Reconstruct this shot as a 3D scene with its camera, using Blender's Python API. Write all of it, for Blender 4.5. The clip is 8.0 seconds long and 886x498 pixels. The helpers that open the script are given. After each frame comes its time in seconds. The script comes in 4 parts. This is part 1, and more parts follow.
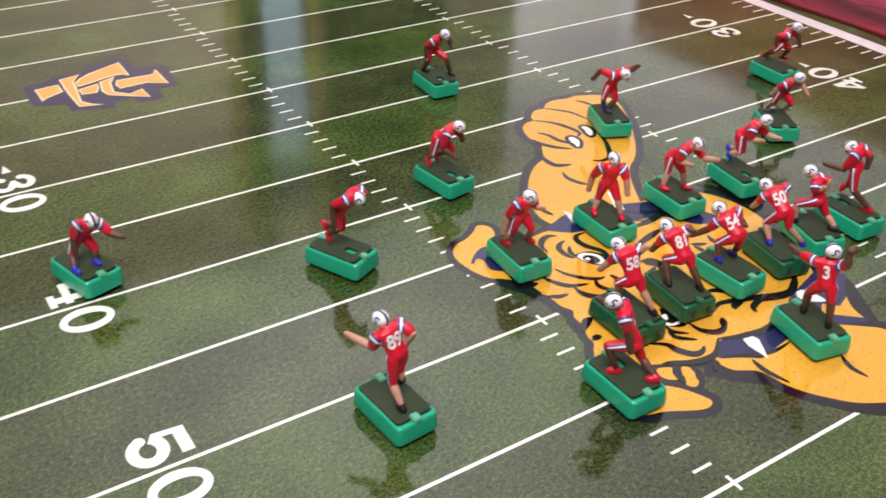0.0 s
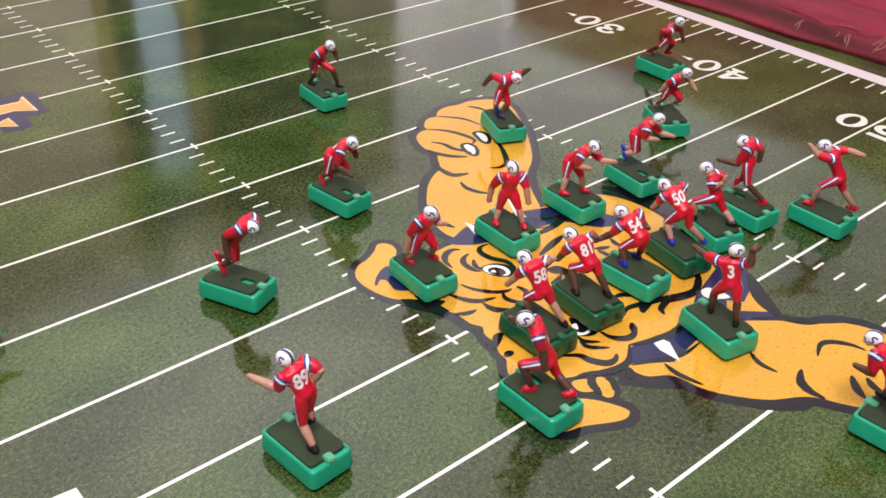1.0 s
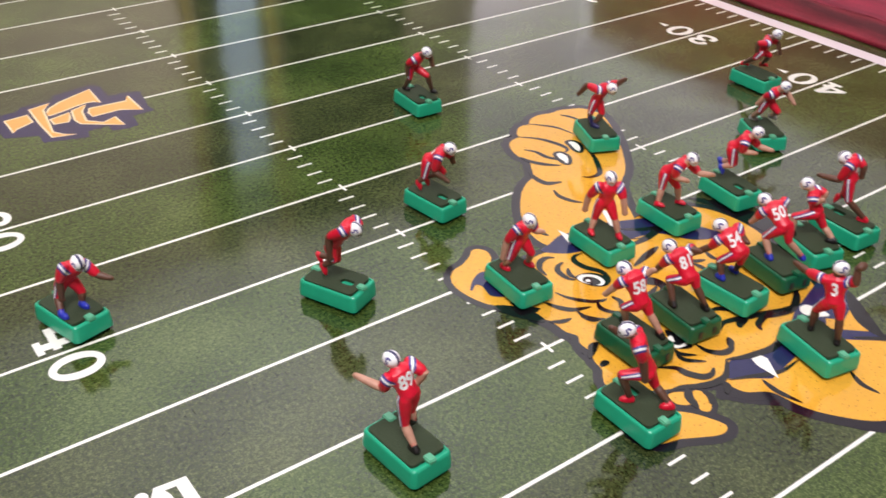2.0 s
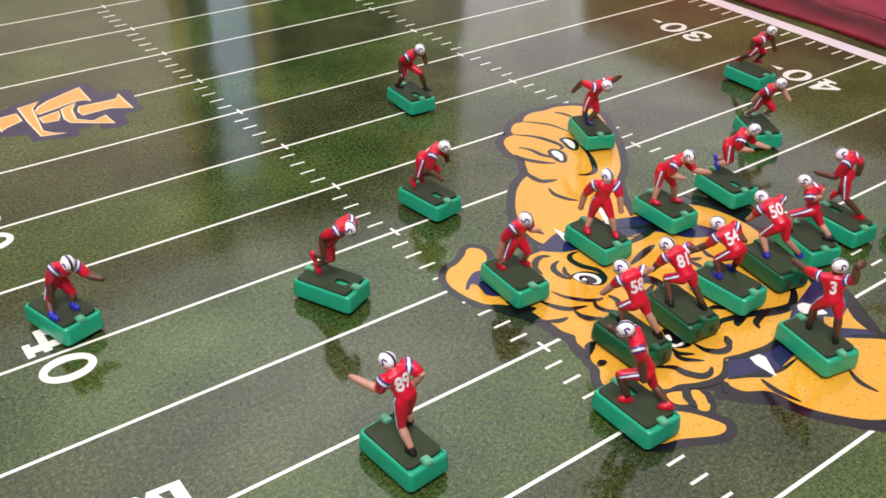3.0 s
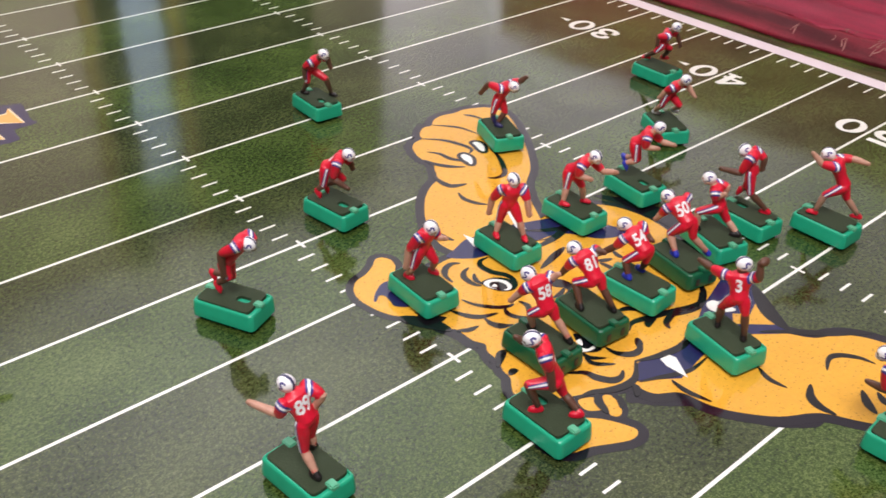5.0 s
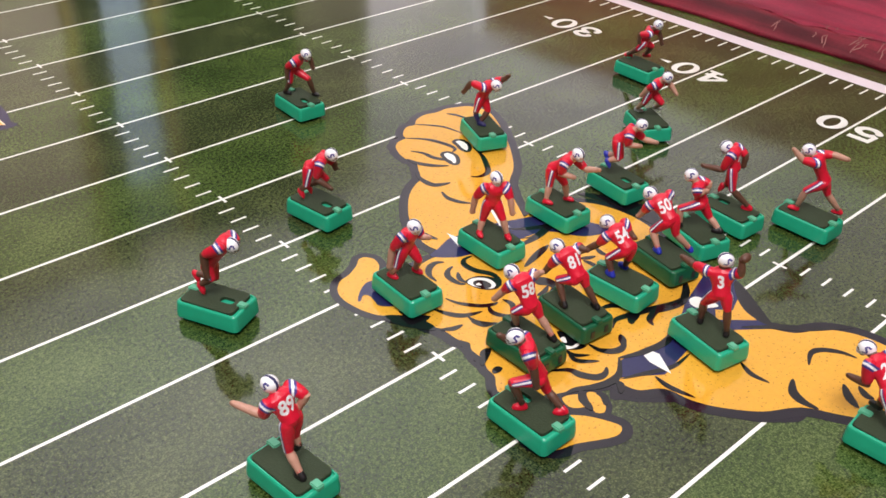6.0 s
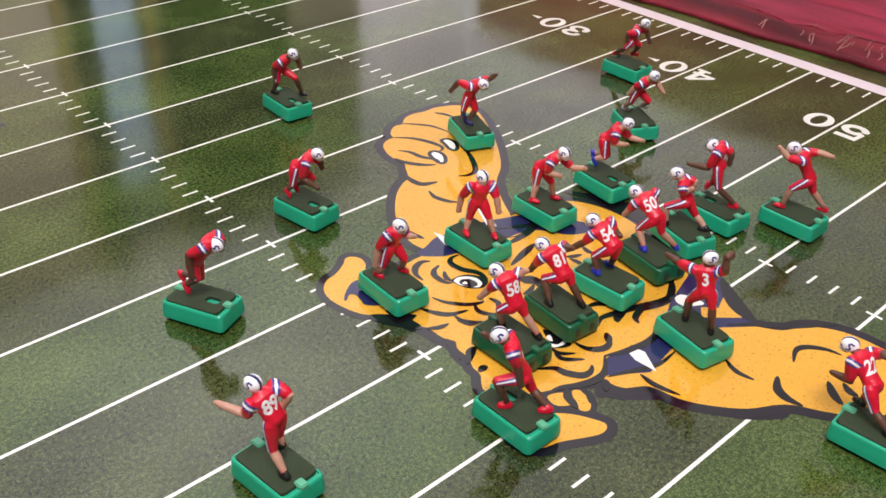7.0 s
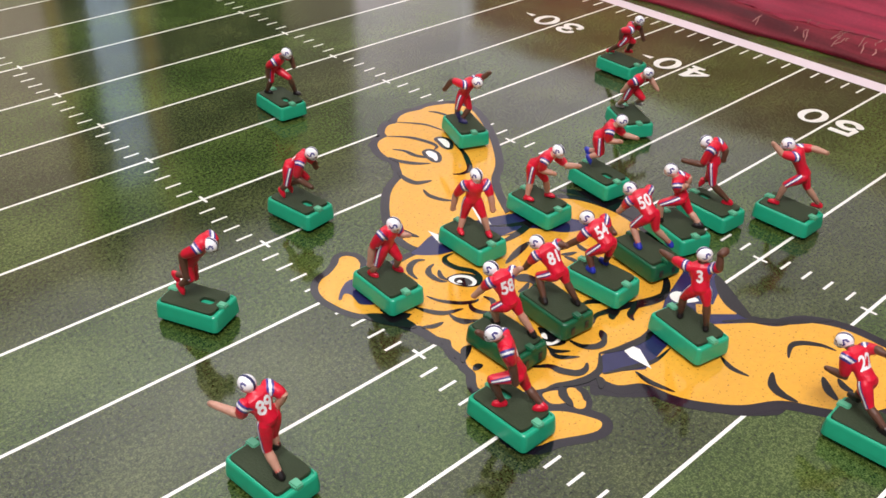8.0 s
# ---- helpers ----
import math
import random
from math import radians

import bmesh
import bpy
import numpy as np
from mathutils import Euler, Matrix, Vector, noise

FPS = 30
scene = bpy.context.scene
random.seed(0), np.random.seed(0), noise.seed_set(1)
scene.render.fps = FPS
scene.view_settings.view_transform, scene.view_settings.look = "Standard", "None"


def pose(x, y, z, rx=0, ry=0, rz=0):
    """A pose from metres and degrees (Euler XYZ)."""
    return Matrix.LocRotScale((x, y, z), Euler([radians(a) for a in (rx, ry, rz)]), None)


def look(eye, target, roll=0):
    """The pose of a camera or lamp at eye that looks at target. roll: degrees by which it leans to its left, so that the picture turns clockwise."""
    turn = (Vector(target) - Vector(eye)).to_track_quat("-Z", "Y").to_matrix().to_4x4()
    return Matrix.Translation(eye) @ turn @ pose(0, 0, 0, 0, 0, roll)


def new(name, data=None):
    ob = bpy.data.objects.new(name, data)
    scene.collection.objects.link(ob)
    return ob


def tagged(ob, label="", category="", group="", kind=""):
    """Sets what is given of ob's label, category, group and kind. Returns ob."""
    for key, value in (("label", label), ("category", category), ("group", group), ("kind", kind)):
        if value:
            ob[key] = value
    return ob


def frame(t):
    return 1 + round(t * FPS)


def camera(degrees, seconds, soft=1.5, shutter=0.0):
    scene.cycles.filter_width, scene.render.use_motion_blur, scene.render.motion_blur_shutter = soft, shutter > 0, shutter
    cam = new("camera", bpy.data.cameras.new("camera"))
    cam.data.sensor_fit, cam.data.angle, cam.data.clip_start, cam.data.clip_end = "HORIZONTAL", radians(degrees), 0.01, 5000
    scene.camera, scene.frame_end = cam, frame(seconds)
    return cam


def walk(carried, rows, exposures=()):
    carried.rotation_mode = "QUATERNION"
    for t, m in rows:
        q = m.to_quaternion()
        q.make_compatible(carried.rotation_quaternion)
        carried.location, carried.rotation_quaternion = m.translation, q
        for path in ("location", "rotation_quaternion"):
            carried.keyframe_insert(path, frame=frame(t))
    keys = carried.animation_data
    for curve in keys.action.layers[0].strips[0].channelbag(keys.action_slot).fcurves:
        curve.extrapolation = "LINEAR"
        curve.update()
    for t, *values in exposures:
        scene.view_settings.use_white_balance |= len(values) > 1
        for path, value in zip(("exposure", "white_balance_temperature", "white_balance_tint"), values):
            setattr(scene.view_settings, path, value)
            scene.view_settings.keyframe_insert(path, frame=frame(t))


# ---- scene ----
from mathutils.bvhtree import BVHTree

cam = camera(49.72, 8.0, soft=1.6, shutter=0.6)
PATH = [
    (0, (-0.3079, -0.3439, 0.3455), (0.5899, 0.9719, -0.6901), 2.14),
    (0.5, (-0.2979, -0.3339, 0.3478), (0.6678, 0.9306, -0.6907), 2.14),
    (1, (-0.2963, -0.3223, 0.3462), (0.7639, 0.8686, -0.6871), 2.23),
    (1.2, (-0.2973, -0.3210, 0.3435), (0.7680, 0.8684, -0.6862), 2.24),
    (1.5, (-0.3044, -0.3198, 0.3456), (0.7364, 0.8898, -0.6858), 2.25),
    (1.7, (-0.3054, -0.3158, 0.3457), (0.7050, 0.9167, -0.6887), 2.04),
    (2, (-0.3149, -0.3141, 0.3502), (0.6462, 0.9614, -0.6790), 1.55),
    (2.2, (-0.3125, -0.3121, 0.3446), (0.6362, 0.9738, -0.6831), 1.68),
    (3.3, (-0.3138, -0.3083, 0.3508), (0.6666, 0.9459, -0.6864), 1.79),
    (3.5, (-0.3125, -0.3084, 0.3525), (0.6682, 0.9432, -0.6876), 1.87),
    (4, (-0.3051, -0.3080, 0.3468), (0.6845, 0.9432, -0.6852), 1.89),
    (4.5, (-0.2967, -0.3052, 0.3463), (0.7416, 0.9055, -0.6863), 2.02),
    (5, (-0.2920, -0.3056, 0.3466), (0.7866, 0.8698, -0.6855), 2.14),
    (5.2, (-0.2920, -0.3046, 0.3438), (0.8046, 0.8589, -0.6828), 2.23),
    (6.3, (-0.2897, -0.3092, 0.3476), (0.8076, 0.8471, -0.6863), 2.12),
    (6.5, (-0.2886, -0.3104, 0.3469), (0.8083, 0.8473, -0.6858), 2.11),
    (7, (-0.2876, -0.3110, 0.3470), (0.8183, 0.8376, -0.6863), 2.13),
    (7.5, (-0.2867, -0.3111, 0.3462), (0.8234, 0.8339, -0.6866), 2.11),
    (8, (-0.2859, -0.3120, 0.3468), (0.8227, 0.8320, -0.6887), 1.81),
]
walk(cam, [(t, look(eye, target, roll)) for t, eye, target, roll in PATH], exposures=[(0.0, 0.0), (8.0, 0.0)])

# ---- world and lamps ----
world = bpy.data.worlds.new("world")
scene.world = world
world.use_nodes = True
world.node_tree.nodes["Background"].inputs[0].default_value = (0.55, 0.6, 0.7, 1)
world.node_tree.nodes["Background"].inputs[1].default_value = 0.3

CEILING = 2.10       # above the playing surface
FLOOR = -0.80


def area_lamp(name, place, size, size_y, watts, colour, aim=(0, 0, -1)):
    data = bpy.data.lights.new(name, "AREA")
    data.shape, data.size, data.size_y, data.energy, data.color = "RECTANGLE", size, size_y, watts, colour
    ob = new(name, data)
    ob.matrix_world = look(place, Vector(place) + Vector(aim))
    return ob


area_lamp("ceiling_lamp", (-0.80, -0.75, CEILING - 0.05), 1.2, 0.6, 62, (1.0, 0.935, 0.965))
area_lamp("ceiling_lamp", (-1.0, 1.1, CEILING - 0.05), 1.2, 0.6, 8, (1.0, 0.95, 0.98))
area_lamp("ceiling_lamp", (0.9, -1.2, CEILING - 0.05), 1.2, 0.6, 3, (1.0, 0.95, 0.98))
# unseen fill lamps added to brighten the ceiling and walls the board reflects
area_lamp("ceiling_fill", (0.95, 2.0, 0.45), 0.9, 0.7, 100, (0.97, 0.955, 1.0), (0, 0, 1))
area_lamp("corner_fill", (2.35, 2.35, 0.5), 0.8, 0.4, 23, (1.0, 0.90, 1.0), (1, 1, 0.45))
area_lamp("wall_fill", (2.3, 1.3, 0.6), 1.8, 0.25, 5.5, (1.0, 0.85, 1.0), (1, 0, 0.95))


# ---- materials ----
def material(name, colour, rough=0.5, metal=0.0, coat=0.0, vary=0.08, grain=400.0, bump=0.0, spec=0.5, big=12.0):
    m = bpy.data.materials.new(name)
    m.use_nodes = True
    n, l = m.node_tree.nodes, m.node_tree.links
    p = n["Principled BSDF"]
    tc = n.new("ShaderNodeTexCoord")
    fine, broad = n.new("ShaderNodeTexNoise"), n.new("ShaderNodeTexNoise")
    fine.inputs["Scale"].default_value, broad.inputs["Scale"].default_value = grain, big
    fine.inputs["Detail"].default_value = 3
    for t in (fine, broad):
        l.new(tc.outputs["Object"], t.inputs["Vector"])
    add = n.new("ShaderNodeMath")
    add.operation = "ADD"
    l.new(fine.outputs["Fac"], add.inputs[0])
    l.new(broad.outputs["Fac"], add.inputs[1])
    ramp = n.new("ShaderNodeMapRange")
    ramp.inputs["From Min"].default_value, ramp.inputs["From Max"].default_value = 0.6, 1.4
    ramp.inputs["To Min"].default_value, ramp.inputs["To Max"].default_value = 1 - vary, 1 + vary
    l.new(add.outputs[0], ramp.inputs["Value"])
    mul = n.new("ShaderNodeVectorMath")
    mul.operation = "SCALE"
    mul.inputs[0].default_value = colour
    l.new(ramp.outputs[0], mul.inputs["Scale"])
    l.new(mul.outputs[0], p.inputs["Base Color"])
    p.inputs["Roughness"].default_value, p.inputs["Metallic"].default_value = rough, metal
    p.inputs["Specular IOR Level"].default_value = spec
    p.inputs["Coat Weight"].default_value = coat
    if bump:
        b = n.new("ShaderNodeBump")
        b.inputs["Strength"].default_value, b.inputs["Distance"].default_value = bump, 0.0005
        l.new(fine.outputs["Fac"], b.inputs["Height"])
        l.new(b.outputs[0], p.inputs["Normal"])
    return m


SHEEN_IOR, SHEEN_ROUGH = 1.51, 0.095


def laminated(m):
    """The clear glossy film over everything printed on the board, with its slight waviness."""
    n, l = m.node_tree.nodes, m.node_tree.links
    p = n["Principled BSDF"]
    p.inputs["Specular IOR Level"].default_value = 0.0
    p.inputs["Roughness"].default_value = 0.8
    p.inputs["Coat Weight"].default_value = 1.0
    p.inputs["Coat IOR"].default_value = SHEEN_IOR
    p.inputs["Coat Roughness"].default_value = SHEEN_ROUGH
    tc, wave, b = n.new("ShaderNodeTexCoord"), n.new("ShaderNodeTexNoise"), n.new("ShaderNodeBump")
    wave.inputs["Scale"].default_value, wave.inputs["Detail"].default_value = 9.0, 1.0
    b.inputs["Strength"].default_value, b.inputs["Distance"].default_value = 0.16, 0.004
    l.new(tc.outputs["Object"], wave.inputs["Vector"])
    l.new(wave.outputs["Fac"], b.inputs["Height"])
    l.new(b.outputs[0], p.inputs["Coat Normal"])
    return m


def streaked(m, amount):
    """Lighter and darker tone in long streaks along y."""
    n, l = m.node_tree.nodes, m.node_tree.links
    p = n["Principled BSDF"]
    below = p.inputs["Base Color"].links[0].from_socket
    tc, turn, wave, rng, mul = n.new("ShaderNodeTexCoord"), n.new("ShaderNodeMapping"), n.new("ShaderNodeTexNoise"), n.new("ShaderNodeMapRange"), n.new("ShaderNodeVectorMath")
    turn.inputs["Scale"].default_value = (60, 5, 60)
    turn.inputs["Rotation"].default_value = (0, 0, radians(4))
    wave.inputs["Scale"].default_value, wave.inputs["Detail"].default_value = 1.0, 4.0
    rng.inputs["From Min"].default_value, rng.inputs["From Max"].default_value = 0.3, 0.7
    rng.inputs["To Min"].default_value, rng.inputs["To Max"].default_value = 1 - amount, 1 + amount
    mul.operation = "SCALE"
    l.new(tc.outputs["Object"], turn.inputs["Vector"])
    l.new(turn.outputs[0], wave.inputs["Vector"])
    l.new(wave.outputs["Fac"], rng.inputs["Value"])
    l.new(below, mul.inputs[0])
    l.new(rng.outputs[0], mul.inputs["Scale"])
    l.new(mul.outputs[0], p.inputs["Base Color"])
    return m


def specked(m, colour, scale=260.0, least=0.665):
    """Small darker specks strewn over a printed colour."""
    n, l = m.node_tree.nodes, m.node_tree.links
    p = n["Principled BSDF"]
    below = p.inputs["Base Color"].links[0].from_socket
    tc, dots, cut, mix = n.new("ShaderNodeTexCoord"), n.new("ShaderNodeTexNoise"), n.new("ShaderNodeMapRange"), n.new("ShaderNodeMix")
    dots.inputs["Scale"].default_value, dots.inputs["Detail"].default_value = scale, 1.0
    cut.inputs["From Min"].default_value, cut.inputs["From Max"].default_value = least, least + 0.06
    mix.data_type = "RGBA"
    l.new(tc.outputs["Object"], dots.inputs["Vector"])
    l.new(dots.outputs["Fac"], cut.inputs["Value"])
    l.new(cut.outputs[0], mix.inputs["Factor"])
    l.new(below, mix.inputs["A"])
    mix.inputs["B"].default_value = (*colour, 1)
    l.new(mix.outputs["Result"], p.inputs["Base Color"])
    return m


YARD = 0.0152        # one yard of the printed field
DRIFT = 0.0467       # yard spacing stretched beyond midfield so the far lines fit the camera's view


def yards(u):
    """The place along the field of the line u yards from midfield."""
    return u * YARD + DRIFT * (max(u, 0) * YARD) ** 2


def turf():
    """Printed grass: mown bands five yards wide, speckled with dark and straw-coloured blades."""
    m = bpy.data.materials.new("printed_turf")
    m.use_nodes = True
    n, l = m.node_tree.nodes, m.node_tree.links
    p = n["Principled BSDF"]
    tc = n.new("ShaderNodeTexCoord")
    sep = n.new("ShaderNodeSeparateXYZ")
    l.new(tc.outputs["Object"], sep.inputs[0])

    def maths(op, a, b=None):
        k = n.new("ShaderNodeMath")
        k.operation = op
        for i, v in enumerate((a, b)):
            if isinstance(v, (int, float)):
                k.inputs[i].default_value = v
            elif v is not None:
                l.new(v, k.inputs[i])
        return k.outputs[0]
    band = maths("MODULO", maths("FLOOR", maths("ADD", maths("DIVIDE", maths("SUBTRACT", sep.outputs[1], maths("MULTIPLY", maths("MULTIPLY", sep.outputs[1], sep.outputs[1]), DRIFT)), 5 * YARD), 100.0)), 2.0)
    fine, mid, broad = (n.new("ShaderNodeTexNoise") for _ in range(3))
    for t, s, d in ((fine, 980.0, 4.0), (mid, 400.0, 4.0), (broad, 14.0, 3.0)):
        t.inputs["Scale"].default_value, t.inputs["Detail"].default_value = s, d
        l.new(tc.outputs["Object"], t.inputs["Vector"])
    speck = maths("ADD", maths("MULTIPLY", fine.outputs["Fac"], 0.48), maths("ADD", maths("MULTIPLY", mid.outputs["Fac"], 0.31), maths("MULTIPLY", broad.outputs["Fac"], 0.21)))
    ramps = []
    for stops in (((0.385, (0.006, 0.013, 0.002)), (0.5, (0.042, 0.073, 0.015)), (0.615, (0.128, 0.172, 0.048))),
                  ((0.385, (0.005, 0.008, 0.002)), (0.51, (0.042, 0.057, 0.018)), (0.635, (0.126, 0.146, 0.054)))):
        r = n.new("ShaderNodeValToRGB")
        e = r.color_ramp.elements
        e[0].position, e[0].color = stops[0][0], (*stops[0][1], 1)
        e[1].position, e[1].color = stops[2][0], (*stops[2][1], 1)
        k = e.new(stops[1][0])
        k.color = (*stops[1][1], 1)
        l.new(speck, r.inputs[0])
        ramps.append(r)
    mix = n.new("ShaderNodeMix")
    mix.data_type = "RGBA"
    l.new(band, mix.inputs["Factor"])
    l.new(ramps[1].outputs[0], mix.inputs["A"])
    l.new(ramps[0].outputs[0], mix.inputs["B"])
    l.new(mix.outputs["Result"], p.inputs["Base Color"])
    return laminated(m)


TURF = turf()
WHITE_INK = laminated(material("white_ink", (0.86, 0.85, 0.79), vary=0.05, grain=700))
PINKISH_INK = laminated(material("pinkish_white_ink", (0.84, 0.74, 0.79), vary=0.05, grain=700))
GOLD_INK = laminated(specked(material("gold_ink", (0.74, 0.375, 0.038), vary=0.09, grain=330), (0.36, 0.15, 0.015), 620.0, 0.665))
NAVY_INK = laminated(material("navy_ink", (0.017, 0.018, 0.080), vary=0.12))
OUTLINE_INK = laminated(material("outline_ink", (0.011, 0.008, 0.015), vary=0.12))
DARK_INK = laminated(material("dark_ink", (0.007, 0.006, 0.008), vary=0.12))
MARK_INK = laminated(material("amber_ink", (0.82, 0.40, 0.11), vary=0.08, grain=330))
PALE_INK = laminated(material("pale_gold_ink", (0.94, 0.74, 0.46), vary=0.08))
EDGE_PAINT = material("dark_board_edge", (0.03, 0.03, 0.028), rough=0.4)
GREEN = material("green_plastic", (0.016, 0.40, 0.225), rough=0.32, vary=0.07, grain=260, big=40)
TAB_GREEN = material("pale_green_plastic", (0.10, 0.42, 0.25), rough=0.4, vary=0.06)
DEEP_GREEN = material("deep_green_plastic", (0.006, 0.105, 0.045), rough=0.3, vary=0.08, grain=260, big=40)
PAD = material("dark_olive_pad", (0.031, 0.047, 0.022), rough=0.75, vary=0.22, grain=900, bump=0.5, spec=0.35)
RED = material("red_enamel", (0.66, 0.008, 0.034), rough=0.34, vary=0.12, grain=380, big=90, bump=0.8)
WHITE = material("white_enamel", (0.94, 0.94, 0.96), rough=0.35, vary=0.03)
BLUE = material("blue_enamel", (0.048, 0.042, 0.24), rough=0.35, vary=0.08)
NAVY = material("navy_enamel", (0.022, 0.022, 0.10), rough=0.35, vary=0.08)
BROWN = material("brown_enamel", (0.115, 0.050, 0.031), rough=0.45, vary=0.14, grain=500)
TAN = material("tan_enamel", (0.52, 0.28, 0.20), rough=0.45, vary=0.12, grain=500)
BLACK = material("black_enamel", (0.012, 0.010, 0.011), rough=0.35, vary=0.1)
BRIGHT_BLUE = material("bright_blue_enamel", (0.02, 0.035, 0.42), rough=0.35, vary=0.1)
GREY_WHITE = material("grey_white_enamel", (0.55, 0.55, 0.57), rough=0.4, vary=0.08)
CRIMSON = streaked(material("crimson_cloth", (0.50, 0.042, 0.098), rough=0.5, vary=0.12, grain=300, big=9, bump=0.3), 0.28)
DEEP_CRIMSON = streaked(material("deep_crimson_cloth", (0.37, 0.025, 0.052), rough=0.55, vary=0.2, grain=300, big=30, bump=0.3), 0.6)
PALE_SCUFF = material("pale_scuff", (0.50, 0.19, 0.17), rough=0.6, vary=0.2)
WALL_TAN = material("tan_wall_paint", (0.36, 0.285, 0.225), rough=0.7, vary=0.05, grain=30, big=1.2)
WALL_WHITE = material("white_wall_paint", (0.76, 0.74, 0.76), rough=0.7, vary=0.04, grain=30, big=1.2)
WALL_WOOD = material("dark_wood_panelling", (0.19, 0.050, 0.026), rough=0.5, vary=0.25, grain=14, big=2)
BLEND_BROWN = material("olive_brown_blend", (0.17, 0.145, 0.105), rough=0.7, vary=0.08, grain=30, big=1.2)
CEILING_PAINT = material("ceiling_paint", (0.72, 0.72, 0.70), rough=0.8, vary=0.04, grain=30, big=1)
CARPET = material("beige_carpet", (0.30, 0.27, 0.23), rough=0.9, vary=0.12, grain=200, big=3)
CURTAIN = material("dark_green_curtain", (0.014, 0.022, 0.011), rough=0.8, vary=0.2, grain=60, big=4)
YELLOW_WOOD = material("yellow_wood_trim", (0.24, 0.165, 0.045), rough=0.5, vary=0.2, grain=40, big=5)
TABLE_WOOD = material("table_wood", (0.20, 0.12, 0.06), rough=0.45, vary=0.2, grain=40, big=6)
GLASS = bpy.data.materials.new("window_glass")
GLASS.use_nodes = True
GLASS.node_tree.nodes["Principled BSDF"].inputs["Transmission Weight"].default_value = 1.0
GLASS.node_tree.nodes["Principled BSDF"].inputs["Roughness"].default_value = 0.02
DAYLIGHT = bpy.data.materials.new("daylight_backdrop")
DAYLIGHT.use_nodes = True
DAYLIGHT.node_tree.nodes["Principled BSDF"].inputs["Base Color"].default_value = (0.5, 0.6, 0.75, 1)
DAYLIGHT.node_tree.nodes["Principled BSDF"].inputs["Emission Color"].default_value = (0.62, 0.78, 1.0, 1)
DAYLIGHT.node_tree.nodes["Principled BSDF"].inputs["Emission Strength"].default_value = 1.3


# ---- mesh helpers ----
def finish(name, bm, mats, parent=None, label="", smooth=False):
    mesh = bpy.data.meshes.new(name)
    if smooth:
        for f in bm.faces:
            f.smooth = True
    bm.to_mesh(mesh)
    bm.free()
    for m in mats if isinstance(mats, (list, tuple)) else [mats]:
        mesh.materials.append(m)
    ob = new(name, mesh)
    if parent is not None:
        ob.parent = parent
    if label:
        ob["label"] = label
    return ob


def part(name, bm, mat, parent, label="", smooth=False):
    return finish(name, bm, mat, parent, label, smooth)


def box(bm, x0, y0, z0, x1, y1, z1, bevel=0.0):
    r = bmesh.ops.create_cube(bm, size=1.0, matrix=Matrix.Translation(((x0 + x1) / 2, (y0 + y1) / 2, (z0 + z1) / 2)) @ Matrix.Diagonal((x1 - x0, y1 - y0, z1 - z0, 1)))
    if bevel:
        edges = {e for v in r["verts"] for e in v.link_edges}
        bmesh.ops.bevel(bm, geom=list(edges), offset=bevel, segments=2, affect="EDGES")
    return bm


def boxed(x0, y0, z0, x1, y1, z1, bevel=0.0):
    return box(bmesh.new(), x0, y0, z0, x1, y1, z1, bevel)


def curve_through(pts, closed=True, steps=6):
    """Points on a smooth curve through the given ones."""
    pts = [Vector(p) for p in pts]
    n, out = len(pts), []
    for i in range(n if closed else n - 1):
        a, b, c, d = (pts[(i + k) % n] if closed else pts[min(max(i + k, 0), n - 1)] for k in (-1, 0, 1, 2))
        for s in range(steps):
            t = s / steps
            out.append(0.5 * ((2 * b) + (c - a) * t + (2 * a - 5 * b + 4 * c - d) * t * t + (3 * b - a - 3 * c + d) * t ** 3))
    if not closed:
        out.append(pts[-1])
    return out


def signed_area(pts):
    return sum(a[0] * b[1] - a[1] * b[0] for a, b in zip(pts, pts[1:] + pts[:1])) / 2


def grown(pts, by):
    """A closed outline moved outwards."""
    s = 1 if signed_area(pts) > 0 else -1
    out = []
    for i, p in enumerate(pts):
        t = (pts[(i + 1) % len(pts)] - pts[i - 1]).normalized()
        out.append(p + s * by * Vector((t.y, -t.x)))
    return out


def sheet(pts, z):
    """A flat print, facing up, from its outline in metres."""
    if signed_area(pts) < 0:
        pts = pts[::-1]
    bm = bmesh.new()
    f = bm.faces.new([bm.verts.new((p[0], p[1], z)) for p in pts])
    f.normal_update()
    bmesh.ops.triangulate(bm, faces=[f])
    return bm


def mm(pts):
    return [Vector((x / 1000, y / 1000)) for x, y in pts]


# ---- the room round the table ----
def plain(name, bm, mat, label, category):
    return tagged(finish(name, bm, mat), label, category, kind="structure")


plain("floor", boxed(-3.4, -3.4, FLOOR - 0.1, 3.4, 3.4, FLOOR), CARPET, "beige carpeted floor of the room", "floor")
plain("ceiling", boxed(-3.4, -3.4, CEILING, 3.4, 3.4, CEILING + 0.1), CEILING_PAINT, "pale painted flat ceiling of the room", "ceiling")
plain("wall_south", boxed(-3.4, -3.4, FLOOR, 3.4, -3.2, CEILING), WALL_TAN, "plain tan painted wall", "wall")
plain("wall_west", boxed(-3.4, -3.2, FLOOR, -3.2, 3.2, CEILING), WALL_TAN, "plain tan painted wall", "wall")
plain("wall_east", boxed(3.204, -3.2, FLOOR, 3.4, 2.75, CEILING), WALL_WHITE, "white painted wall above dark panelling", "wall")
plain("panelling", boxed(3.165, -3.2, FLOOR, 3.197, 3.08, 1.41), WALL_WOOD, "dark wood panelling on the wall", "panelling")
plain("wall_east_end", boxed(3.2, 2.75, FLOOR, 3.4, 3.2, CEILING), WALL_WHITE, "white painted end of a wall", "wall")
WIN = (1.15, 1.365)
WIN_TOP = 2.0
